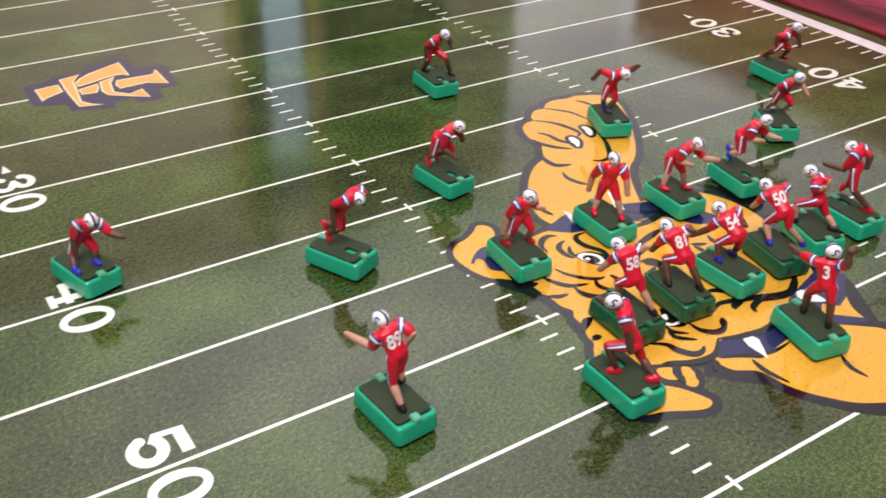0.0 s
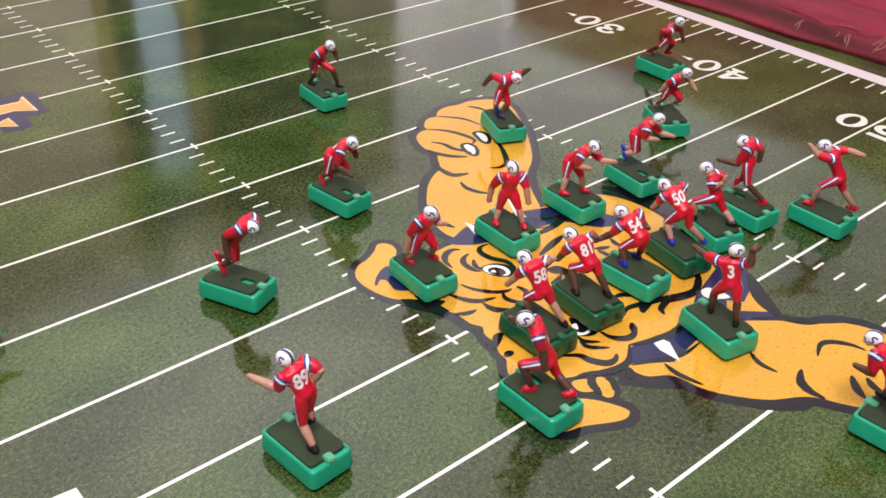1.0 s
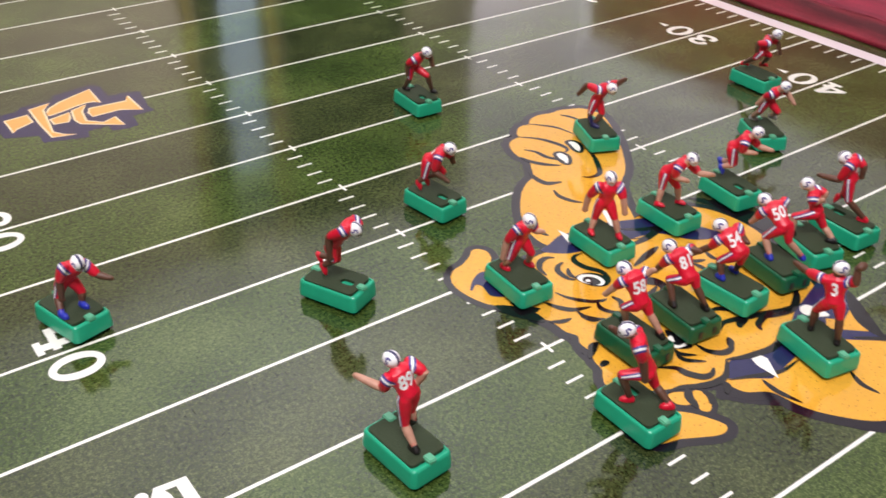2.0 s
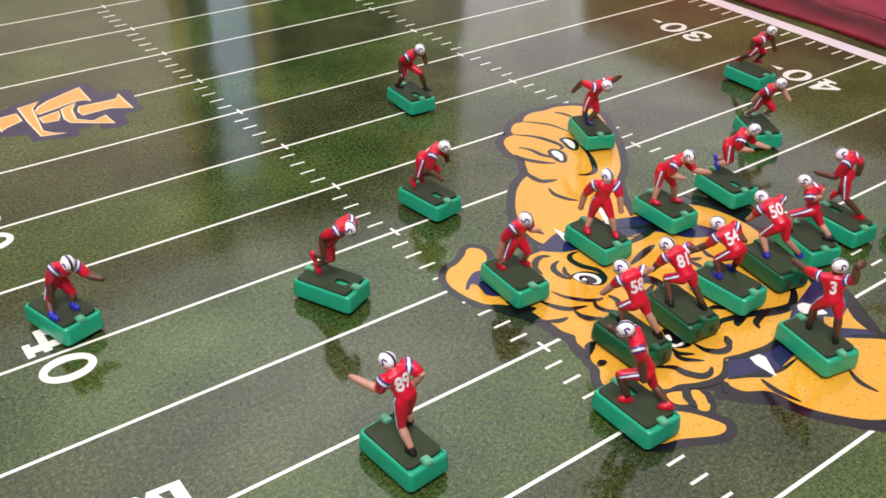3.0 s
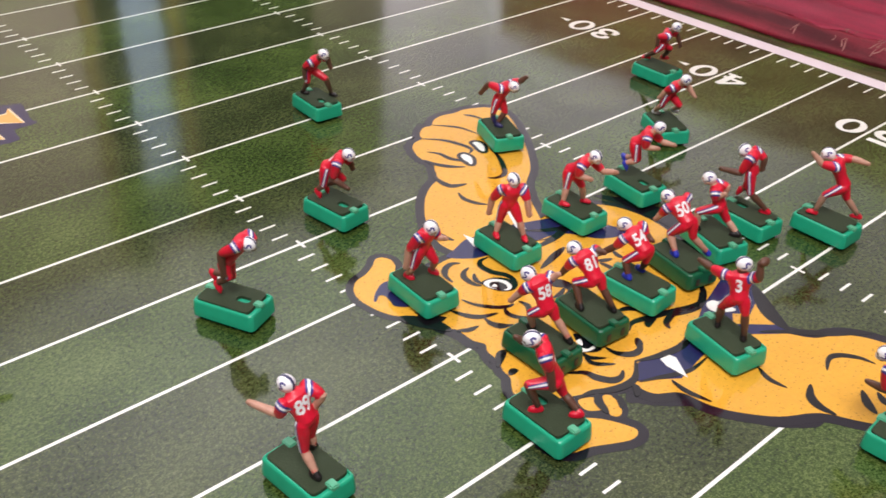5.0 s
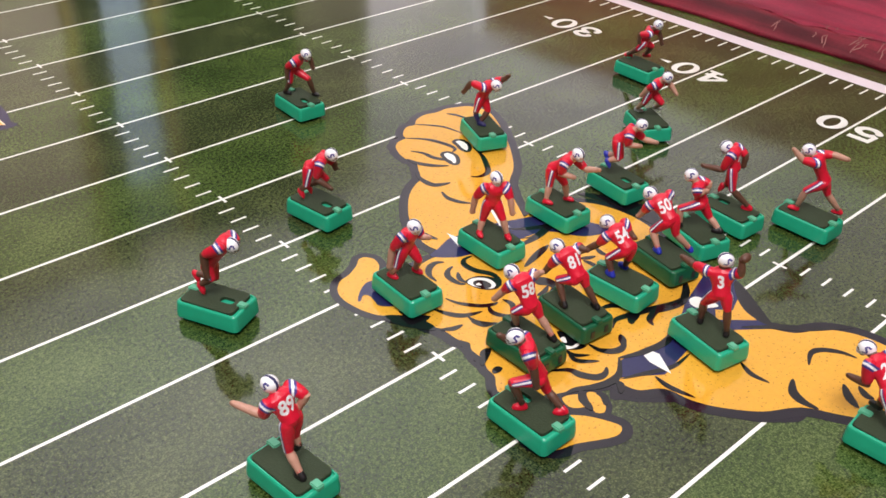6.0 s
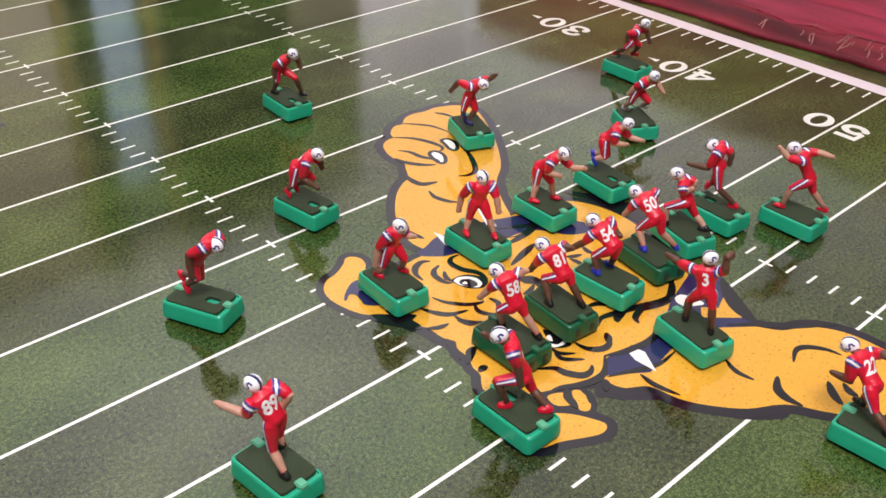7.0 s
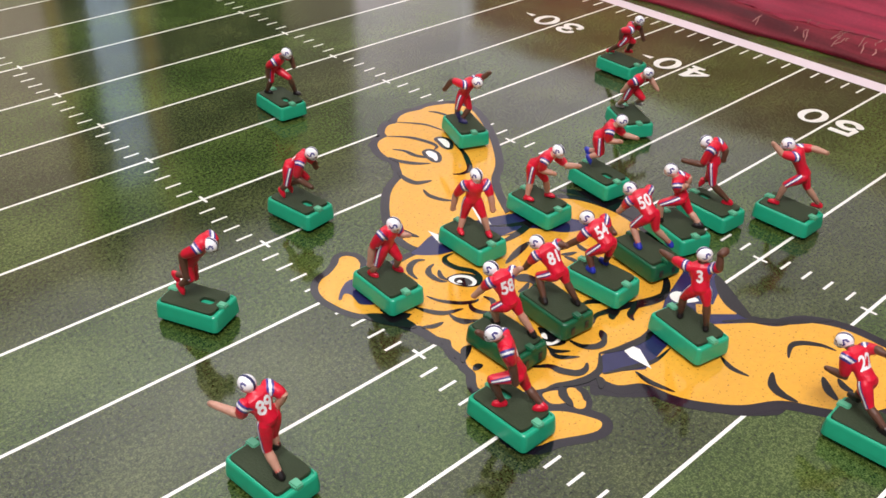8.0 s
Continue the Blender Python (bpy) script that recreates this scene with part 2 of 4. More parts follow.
plain("wall_north_head", boxed(WIN[0], 3.2, WIN_TOP, WIN[1], 3.24, CEILING), WALL_TAN, "plain tan wall above the window", "wall")
plain("wall_north", boxed(-3.4, 3.2, FLOOR, WIN[0], 3.24, CEILING), WALL_TAN, "plain tan painted wall beside the window", "wall")
plain("wall_north_end", boxed(2.48, 3.2, FLOOR, 3.4, 3.24, CEILING), WALL_WHITE, "white painted wall beside the window", "wall")
# mid-toned wall strip added out of view, softening the curtain's reflected edge
plain("wall_north_blend", boxed(WIN[1], 3.2, FLOOR, 2.48, 3.24, CEILING), BLEND_BROWN, "unseen olive brown wall strip softening a reflected edge", "wall")
window = tagged(new("window_1"), "tall narrow window with pale daylight behind", "window", kind="structure")
part("pane", boxed(WIN[0], 3.222, FLOOR, WIN[1], 3.227, WIN_TOP), GLASS, window).visible_shadow = False
part("window_frame", boxed(WIN[0] - 0.135, 3.17, FLOOR, WIN[0] - 0.10, 3.198, CEILING), YELLOW_WOOD, window, "yellow wooden trim")
part("window_frame", boxed(WIN[1] + 0.01, 3.17, FLOOR, WIN[1] + 0.05, 3.198, CEILING), YELLOW_WOOD, window, "yellow wooden trim")
plain("backdrop", boxed(0.6, 3.9, FLOOR, 2.4, 3.92, CEILING), DAYLIGHT, "pale bluish daylight outside the window", "backdrop")


def curtain(x0, x1, z0=FLOOR):
    """A drawn curtain hanging in soft pleats."""
    bm = bmesh.new()
    n = max(8, int((x1 - x0) / 0.02))
    rows = []
    for z in (z0 + 0.02, CEILING - 0.02):
        rows.append([bm.verts.new((x0 + (x1 - x0) * i / n, 3.12 + 0.025 * math.sin(i * 1.3), z)) for i in range(n + 1)])
    for i in range(n):
        bm.faces.new((rows[0][i], rows[0][i + 1], rows[1][i + 1], rows[1][i]))
    bmesh.ops.solidify(bm, geom=bm.faces[:], thickness=0.006)
    return tagged(finish("curtain", bm, CURTAIN, smooth=True), "dark green pleated curtain beside the window", "curtain")


curtain(WIN[0] - 0.095, WIN[0] - 0.01)
curtain(WIN[1] + 0.06, 2.00)

table = tagged(new("table"), "plain wooden table under the game board", "table")
part("tabletop", boxed(-0.62, -1.05, -0.065, 1.05, 1.05, -0.030, 0.004), TABLE_WOOD, table)
for x in (-0.55, 0.98):
    for y in (-0.98, 0.98):
        part("leg", boxed(x - 0.035, y - 0.035, FLOOR, x + 0.035, y + 0.035, -0.065, 0.003), TABLE_WOOD, table)

# ---- the board and what is printed on it ----
HASH = (0.0, 0.2368)
SIDE = (-0.318, 0.5704)
board = tagged(new("game_board"), "glossy printed football field game board lying on a table", "game board")
part("slab", boxed(-0.40, -0.95, -0.030, 0.657, 0.95, -0.0005, 0.002), EDGE_PAINT, board)
bm = bmesh.new()
bm.faces.new([bm.verts.new(v) for v in ((-0.398, -0.948, 0), (0.655, -0.948, 0), (0.655, 0.948, 0), (-0.398, 0.948, 0))])
field = part("printed_turf", bm, TURF, board, "mown bands of printed green grass under a glossy film")
Z_LINE, Z_NAVY, Z_GOLD, Z_TOP = 0.00005, 0.00010, 0.00016, 0.00030


def strip(x0, y0, x1, y1, z=Z_LINE):
    return sheet([Vector((x0, y0)), Vector((x1, y0)), Vector((x1, y1)), Vector((x0, y1))], z)


LW = 0.0011
for k in range(-10, 12):
    y = yards(5 * k)
    part("yard_line", strip(SIDE[0], y - LW, SIDE[1], y + LW), WHITE_INK, board)
for x0, x1 in ((SIDE[0] - 0.019, SIDE[0]), (SIDE[1], SIDE[1] + 0.019)):
    part("sideline", strip(x0, -0.90, x1, 0.90), PINKISH_INK, board, "broad pinkish white line")

tick_mesh = bpy.data.meshes.new("hash_mark")
bm = strip(-0.0062, -0.0009, 0.0062, 0.0009)
bm.to_mesh(tick_mesh)
bm.free()
tick_mesh.materials.append(WHITE_INK)
bar_mesh = bpy.data.meshes.new("cross_bar")
bm = strip(-0.0010, -0.0052, 0.0010, 0.0052, Z_LINE + 0.00002)
bm.to_mesh(bar_mesh)
bm.free()
bar_mesh.materials.append(WHITE_INK)
side_mesh = bpy.data.meshes.new("hash_mark")
bm = strip(-0.0082, -0.0009, 0.0082, 0.0009)
bm.to_mesh(side_mesh)
bm.free()
side_mesh.materials.append(WHITE_INK)
for u in range(-22, 46):
    for x, out in ((HASH[0], -0.0062), (HASH[1], 0.0062), (SIDE[1], -0.0115)):
        if u % 5 == 0:
            if x in HASH:
                ob = new("cross_bar", bar_mesh)
                ob.parent, ob.location = board, (x, yards(u), 0)
            continue
        ob = new("hash_mark", tick_mesh if x in HASH else side_mesh)
        ob.parent, ob.location = board, (x + out, yards(u), 0)


def lettering(text, size, bold, wide=1.0):
    """A mesh of the built-in font, centred, lying flat."""
    cu = bpy.data.curves.new("lettering", "FONT")
    cu.body, cu.size, cu.offset, cu.resolution_u = text, size, bold, 7
    cu.align_x, cu.align_y = "CENTER", "CENTER"
    ob = new("lettering", cu)
    bpy.context.view_layer.update()
    mesh = bpy.data.meshes.new_from_object(ob.evaluated_get(bpy.context.evaluated_depsgraph_get()))
    bpy.data.objects.remove(ob)
    bm = bmesh.new()
    bm.from_mesh(mesh)
    bpy.data.meshes.remove(mesh)
    bpy.data.curves.remove(cu)
    bmesh.ops.triangulate(bm, faces=bm.faces[:])
    xs, ys = [v.co.x for v in bm.verts], [v.co.y for v in bm.verts]
    cx, cy = (min(xs) + max(xs)) / 2, (min(ys) + max(ys)) / 2
    for v in bm.verts:
        v.co.x, v.co.y = (v.co.x - cx) * wide, v.co.y - cy
    return bm


def ribbon(bm, pts, width, z):
    """A printed stroke of even width with square ends, in millimetres."""
    line = [Vector(p) for p in pts]
    n = len(line) - 1
    rows = []
    for i, p in enumerate(line):
        t = (line[min(i + 1, n)] - line[max(i - 1, 0)]).normalized()
        rows.append([bm.verts.new((p.x - s * t.y, p.y + s * t.x, z)) for s in (-width / 2, width / 2)])
    for q, r in zip(rows, rows[1:]):
        bm.faces.new((q[0], r[0], r[1], q[1]))


def arc(cx, cy, rx, ry, start, stop, n=20):
    return [(cx + rx * math.cos(radians(start + (stop - start) * i / n)), cy + ry * math.sin(radians(start + (stop - start) * i / n))) for i in range(n + 1)]


def digit(ch):
    """A heavy block digit about 31 mm high, upright, centred."""
    bm = bmesh.new()
    if ch == "0":
        ring = [[bm.verts.new((rx * math.cos(i * math.pi / 24), ry * math.sin(i * math.pi / 24), 0)) for i in range(48)] for rx, ry in ((11.9, 15.6), (5.6, 11.2))]
        for i in range(48):
            j = (i + 1) % 48
            bm.faces.new((ring[0][i], ring[0][j], ring[1][j], ring[1][i]))
    elif ch == "5":
        ribbon(bm, [(-8.6, 12.4), (10.4, 12.4)], 6.4, 0.0)
        ribbon(bm, [(-6.6, 15.4), (-8.0, -1.0)], 4.0, 0.02)
        ribbon(bm, arc(0.9, -5.4, 8.4, 7.4, 156, -152, 30), 6.2, 0.04)
        ribbon(bm, arc(-7.2, -7.6, 1.7, 1.7, 0, 360, 12), 3.4, 0.06)
    elif ch == "4":
        ribbon(bm, [(5.5, -15.5), (5.5, 15.5)], 6.2, 0.0)
        ribbon(bm, [(-11.6, -4.0), (11.2, -4.0)], 4.8, 0.02)
        ribbon(bm, [(-10.2, -4.0), (5.0, 14.2)], 4.6, 0.04)
        ribbon(bm, [(-1.4, -13.4), (12.0, -13.4)], 4.2, 0.06)
    else:
        ribbon(bm, arc(0.2, 7.4, 7.6, 5.6, 165, -92, 26), 5.4, 0.0)
        ribbon(bm, arc(0.0, -6.4, 8.6, 6.6, 92, -165, 28), 5.6, 0.02)
        ribbon(bm, [(-3.5, 1.0), (1.5, 1.0)], 4.2, 0.04)
        for y in (7.4, -6.4):
            ribbon(bm, arc(-7.2, y, 1.7, 1.7, 0, 360, 12), 3.4, 0.06)
    if ch == "2":
        bm.clear()
        ribbon(bm, arc(0.0, 6.6, 7.8, 6.4, 165, -40, 22) + [(-6.5, -11.5)], 5.4, 0.0)
        ribbon(bm, [(-10.0, -12.6), (10.6, -12.6)], 5.6, 0.02)
    for v in bm.verts:
        v.co *= 0.001
    return bm


def field_number(text, y, side):
    """Two digits astride a yard line, reading along the field, with a pointer beside them."""
    turn = -90 if side < 0 else 90
    x = -0.2291 if side < 0 else 0.4735
    for ch, off in ((text[0], -0.0160), (text[1], 0.0158)):
        bm = digit(ch)
        bm.transform(pose(x, y + off * (-1 if side < 0 else 1), Z_TOP, 0, 0, turn) @ Matrix.Diagonal((1.0 if side < 0 else 1.02, 1, 1, 1)))
        part("yard_number", bm, WHITE_INK, board)
    if text != "50":
        tip = y + 0.0465
        part("pointer", sheet([Vector((x - 0.0034, tip - 0.0125)), Vector((x + 0.0034, tip - 0.0125)), Vector((x, tip))], Z_TOP), WHITE_INK, board)


for k, text in ((0, "50"), (2, "40"), (4, "30"), (6, "20"), (-2, "40"), (-4, "30")):
    for side in (-1, 1):
        field_number(text, yards(k * 5), side)

HEAD_PTS = [(49.1, 77), (68.4, 77), (90.9, 67.8), (128.7, 72.8), (172.7, 75.7), (199.3, 61.4), (209.5, 38), (209.4, 12.6), (200.1, -13.7), (190.8, -41.1), (176.4, -59.2), (151.9, -62.1), (127.3, -71.1), (101.8, -74), (78.4, -69.8), (69.2, -76.8), (60, -78.8), (43.8, -71.6), (28.5, -65.5), (14.3, -56.3), (5.2, -45.1), (7.1, -39.4), (11.5, -34.4), (12.9, -31.2), (13.6, -26.0), (16.5, -20.7), (18.8, -17.4), (18.1, -14.1), (18.7, -7.8), (22.0, -2.4), (19.0, 4.4), (18.7, 13.9), (18.3, 18.5), (14.0, 23.7), (12.6, 30.8), (9.5, 36.5), (6.4, 42.2), (5.5, 47.4), (17.5, 62.9), (26.7, 79.1)]
FIST_PTS = [(149, 215.3), (155.1, 220.5), (161.1, 222), (165.2, 222.6), (167.8, 228.5), (174.6, 235.1), (181.2, 237.9), (187.3, 237), (196.2, 243.8), (207.2, 246.2), (219.1, 243.7), (229.4, 244.1), (238.5, 241), (249.5, 234.9), (254.4, 220.2), (249.2, 203.9), (236.5, 181.8), (223.7, 162.7), (208.5, 143.4), (195.3, 130), (178.2, 117.4), (164, 99.3), (140, 62.9), (113.2, 57.3), (91.2, 67.9), (74.8, 81.2), (73.7, 100.6), (85.3, 124.7), (101.8, 144.8), (112.5, 154.1), (121.8, 159.7), (128.9, 162.8), (134.1, 168.8), (138.4, 175.8), (142.6, 181.9), (143.6, 187.1), (142.3, 195.6), (144.1, 205.3)]
EAR_PTS = [(-4.8, 88.2), (2.4, 94.9), (11.3, 97.2), (21.1, 102.3), (26.7, 107.1), (31.4, 106.5), (34.6, 101.1), (32.9, 93.8), (27.5, 86.5), (22.2, 70.4), (19.2, 53.1), (16.3, 43.3), (8.4, 45.6), (-0.2, 50.1), (-4.9, 58.8), (-7.3, 68.5), (-7.9, 79.0)]
JAW_PTS = [(8.2, -74.4), (24.4, -84.6), (33.6, -99.8), (33.6, -105.8), (25.4, -106.8), (7.2, -97.6), (-6, -92.5), (-9, -78.3)]
ARM_PTS = [(63.1, -79.8), (78.3, -83.9), (114, -81.1), (150.7, -92.5), (167.1, -105.7), (178.3, -122), (194.6, -131.2), (205.8, -147.4), (208.8, -167.7), (205.6, -189.9), (186.2, -204.9), (156.6, -199.6), (141.3, -188.3), (132.1, -176.1), (121, -158.9), (101.6, -146.6), (87.4, -130.4), (80.3, -117.2), (76.3, -101.1), (64.1, -91.9)]
TOOTH_A_PTS = [(27.5, -69.5), (35.6, -72.6), (36.6, -78.6), (32.6, -82.6), (25.5, -77.5)]
TOOTH_B_PTS = [(40.7, -75.6), (44.8, -78.7), (42.7, -86.7), (36.6, -91.7), (32.6, -88.7), (35.6, -82.6)]

# the large gold and navy emblem at midfield, as plain shapes
emblem = part("emblem", sheet(grown(curve_through(mm(HEAD_PTS)), 0.0057), Z_NAVY), OUTLINE_INK, board, "large gold emblem with navy outline printed at midfield")


def emblem_shape(name, pts, mat, z, smooth=True, grow=0.0, onto=None, tension=5):
    line = curve_through(mm(pts), True, tension) if smooth else mm(pts)
    return part(name, sheet(grown(line, grow) if grow else line, z), mat, onto or emblem)


for i, (pts, rim) in enumerate(((FIST_PTS, 0.0066), (EAR_PTS, 0.0050), (JAW_PTS, 0.0058), (ARM_PTS, 0.0072), (TOOTH_A_PTS, 0.0034), (TOOTH_B_PTS, 0.0034))):
    emblem_shape("navy_outline", pts, OUTLINE_INK, Z_NAVY + 0.00001 * (i + 1), grow=rim)
emblem_shape("navy_outline", [(47.5, -86.6), (52.2, -92.6), (58.0, -99.6), (69.6, -109.8), (76.2, -114.4), (77.8, -122.4), (84.0, -136.2), (92.0, -148.5), (101.9, -157.8), (113.0, -164.7), (125.6, -157.4), (98.0, -126.9), (82.2, -100.5), (66.3, -85.2), (57.7, -80.2)], OUTLINE_INK, Z_NAVY - 0.00001)
emblem_shape("navy_outline", [(-1.5, 46.9), (1.3, 37.1), (7.7, 29.2), (9.7, 20.3), (11.5, 12.4), (11.8, 3.0), (13.4, -3.9), (10.4, -12.7), (9.3, -19.0), (9.0, -27.1), (6.2, -33.6), (0.4, -40.9), (-1.4, -46.6), (6.8, -55.6), (21.8, -41.0), (28.7, -20.7), (29.9, -0.8), (23.4, 26.6), (13.6, 46.5)], OUTLINE_INK, Z_NAVY - 0.00002)
for i, pts in enumerate((HEAD_PTS, FIST_PTS, EAR_PTS, JAW_PTS, ARM_PTS, TOOTH_A_PTS, TOOTH_B_PTS)):
    emblem_shape("gold_field", pts, GOLD_INK, Z_GOLD + 0.00001 * i)
emblem_shape("navy_band", [(78.4, -69.8), (118.1, -78.1), (150.8, -61.1), (193.8, -48.2), (201, -63.4), (182.4, -95.7), (171.1, -110.8), (148.7, -93.5), (115, -89.2), (86.5, -94.1), (66.1, -79.8)], NAVY_INK, Z_GOLD + 0.00008, False)
emblem_shape("navy_band", [(65.4, 80), (76.6, 84), (88.9, 88.1), (98.1, 87), (110.3, 88), (140, 77.8), (166.5, 65.5), (178.8, 44.2), (185.9, 23.9), (163.4, 31), (147.1, 52.4), (118.4, 57.6), (87.8, 64.7), (76.6, 68.8)], NAVY_INK, Z_GOLD + 0.00009, True)
emblem_shape("gold_field", [(186, -78), (171.2, -99.7), (152.3, -83.2), (160.9, -76.9), (168.7, -84.4)], GOLD_INK, Z_TOP, False)
emblem_shape("dark_shape", [(170, 182.2), (174.6, 182.1), (175.5, 175.1), (171.6, 168.3), (167.1, 164.8), (165.7, 168.4), (167.1, 175.8)], DARK_INK, Z_TOP + 0.00001, grow=0.0026)
emblem_shape("white_shape", [(170, 182.2), (174.6, 182.1), (175.5, 175.1), (171.6, 168.3), (167.1, 164.8), (165.7, 168.4), (167.1, 175.8)], WHITE_INK, Z_TOP + 0.00003, grow=-0.0006)
emblem_shape("dark_shape", [(192.6, 192.9), (197.1, 191.8), (197.8, 185.9), (194.7, 179.3), (189.3, 174.8), (188.2, 179.6), (190.6, 186.7)], DARK_INK, Z_TOP + 0.00001, grow=0.0026)
emblem_shape("white_shape", [(192.6, 192.9), (197.1, 191.8), (197.8, 185.9), (194.7, 179.3), (189.3, 174.8), (188.2, 179.6), (190.6, 186.7)], WHITE_INK, Z_TOP + 0.00003, grow=-0.0006)
emblem_shape("white_shape", [(156.1, -60.9), (159.7, -60), (163.7, -61.9), (166.4, -70.6), (164.8, -76.3), (155, -70.2), (153.4, -64.9)], WHITE_INK, Z_TOP + 0.00003)
emblem_shape("white_shape", [(93, 94.1), (95, 85), (87.8, 76.9)], WHITE_INK, Z_TOP + 0.00003, False)
emblem_shape("white_shape", [(139, 99.1), (141, 91), (131.8, 71.7), (127.7, 77.8)], WHITE_INK, Z_TOP + 0.00003, False)
emblem_shape("dark_shape", [(20.3, 81.0), (13.6, 82.8), (5.0, 78.1), (-1.9, 71.5), (-1.0, 69.9), (4.0, 73.4), (6.5, 70.4), (5.5, 64.2), (4.9, 58.6), (12.3, 52.9), (19.0, 61.1), (21.5, 73.4)], NAVY_INK, Z_TOP + 0.0001)
emblem_shape("dark_shape", [(120.5, 60.6), (133.8, 54.5), (153.2, 56.4), (136.8, 49.4), (125.6, 49.4), (132.7, 52.4)], DARK_INK, Z_TOP + 0.0001)
emblem_shape("dark_shape", [(97.9, 17.1), (104, 14), (105, 3.9), (99.9, 0.9), (99.9, 7), (95.9, 12)], DARK_INK, Z_TOP + 0.0001)
emblem_shape("dark_shape", [(62.3, 43.6), (69.4, 44.5), (75.5, 41.5), (79.6, 35.4), (78.6, 28.3), (73.5, 25.3), (67.3, 28.3), (63.3, 34.4)], DARK_INK, Z_TOP + 0.0001)
emblem_shape("white_shape", [(63.3, 42.5), (68.4, 43.5), (73.5, 40.5), (76.5, 35.4), (75.5, 29.3), (71.4, 27.3), (68.4, 29.4), (63.3, 36.5)], WHITE_INK, Z_TOP + 0.0001 + 2e-05)
emblem_shape("dark_shape", [(65.3, 39.5), (68.4, 40.5), (72.5, 37.4), (73.5, 32.4), (71.4, 29.3), (67.3, 30.4), (64.3, 36.5)], DARK_INK, Z_TOP + 0.0001 + 4e-05)
emblem_shape("white_shape", [(66.3, 37.5), (68.4, 37.5), (68.4, 35.4), (67.4, 34.4), (65.3, 36.5)], WHITE_INK, Z_TOP + 0.0001 + 6e-05)
emblem_shape("dark_shape", [(69.3, -28.3), (72.3, -34.4), (72.3, -47.5), (67.2, -48.5), (61.1, -44.4), (60.1, -42.4), (64.2, -36.4)], DARK_INK, Z_TOP + 0.0001)
emblem_shape("white_shape", [(62.1, -39.4), (65.2, -43.4), (70.3, -43.5), (70.3, -45.5), (65.2, -45.5), (61.1, -43.4)], WHITE_INK, Z_TOP + 0.0001 + 2e-05)
emblem_shape("white_shape", [(65.2, -34.3), (68.3, -34.4), (67.2, -37.4), (65.2, -39.4), (64.2, -37.4)], WHITE_INK, Z_TOP + 0.0001 + 4e-05)
emblem_shape("white_shape", [(90.6, -75.9), (97.7, -77), (98.7, -81), (89.5, -96.1), (88.5, -82)], WHITE_INK, Z_TOP + 0.00013, False)


def brush(pts, width, onto, mat=DARK_INK, z=Z_TOP + 0.00001):
    """A tapered printed stroke."""
    line = curve_through(mm(pts), False, 6)
    n = len(line) - 1
    left, right = [], []
    for i, p in enumerate(line):
        t = (line[min(i + 1, n)] - line[max(i - 1, 0)]).normalized()
        w = 1.5 * width * (0.12 + 0.88 * min(1.0, 2.6 * min(i, n - i) / n) ** 0.7)
        left.append(p + w * Vector((-t.y, t.x)))
        right.append(p - w * Vector((-t.y, t.x)))
    bm = bmesh.new()
    a, b = ([bm.verts.new((p.x, p.y, z)) for p in side] for side in (left, right))
    for i in range(n):
        bm.faces.new((b[i], b[i + 1], a[i + 1], a[i]))
    return part("ink_stroke", bm, mat, onto)


brush([(205.5, 73.6), (219.8, 45.1), (224.8, 17.6), (223.7, -7.8)], 0.0042, emblem, z=Z_TOP + 1e-05)
brush([(129.7, 70.7), (143, 61.5), (158.3, 56.4), (175.8, 61.5)], 0.0016, emblem, z=Z_TOP + 1.2e-05)
brush([(116.4, 51.5), (135.8, 51.4), (158.3, 56.4), (176.8, 62.5)], 0.00195, emblem, z=Z_TOP + 1.4e-05)
brush([(176.5, -40), (165.2, -52.1), (148.8, -59.1), (129.4, -54.9)], 0.0017, emblem, z=Z_TOP + 1.6e-05)
brush([(197.9, -67.4), (180.4, -89.6), (173.2, -107.8)], 0.0036, emblem, z=Z_TOP + 1.8e-05)
brush([(157.9, -97.6), (176.2, -112.9), (189.5, -126.1), (210.9, -142.4)], 0.0018, emblem, z=Z_TOP + 2e-05)
brush([(128.9, -115.7), (124.4, -125.7), (125.7, -136.6)], 0.0012, emblem, z=Z_TOP + 2.2e-05)
brush([(187.2, 238.4), (198.1, 226.6), (204.2, 217.2), (207.4, 200.7)], 0.001, emblem, z=Z_TOP + 2.6e-05)
brush([(222.8, 236.2), (227.5, 229.3), (230.6, 216.4)], 0.0011, emblem, z=Z_TOP + 2.8e-05)
brush([(164.8, 222.9), (174.7, 213.3), (180, 204.8), (184, 192.3), (183.7, 183.4), (178, 180.5)], 0.0014, emblem, z=Z_TOP + 3e-05)
brush([(153.4, 202.5), (159, 194), (160.4, 182.8), (165.6, 173.5), (166.4, 167.8)], 0.0014, emblem, z=Z_TOP + 3.2e-05)
brush([(142.7, 194), (144.7, 183.7), (151.6, 173), (160.6, 165.4)], 0.0016, emblem, z=Z_TOP + 3.4e-05)
brush([(133.3, 173), (129.8, 162), (130.8, 150.9), (136.8, 146.9), (143.1, 145)], 0.0018, emblem, z=Z_TOP + 3.6e-05)
brush([(129, 139), (126.3, 129.3), (129.3, 119.2), (134.4, 112.7)], 0.0014, emblem, z=Z_TOP + 3.8e-05)
brush([(197.2, 177.2), (193.8, 164.6), (186.8, 151.8), (177.2, 139.4), (167.8, 137.8), (161.7, 141.9)], 0.0015, emblem, z=Z_TOP + 4e-05)
brush([(80.9, -91.3), (79.7, -102.4), (83.3, -116.7)], 0.0013, emblem, z=Z_TOP + 4.2e-05)
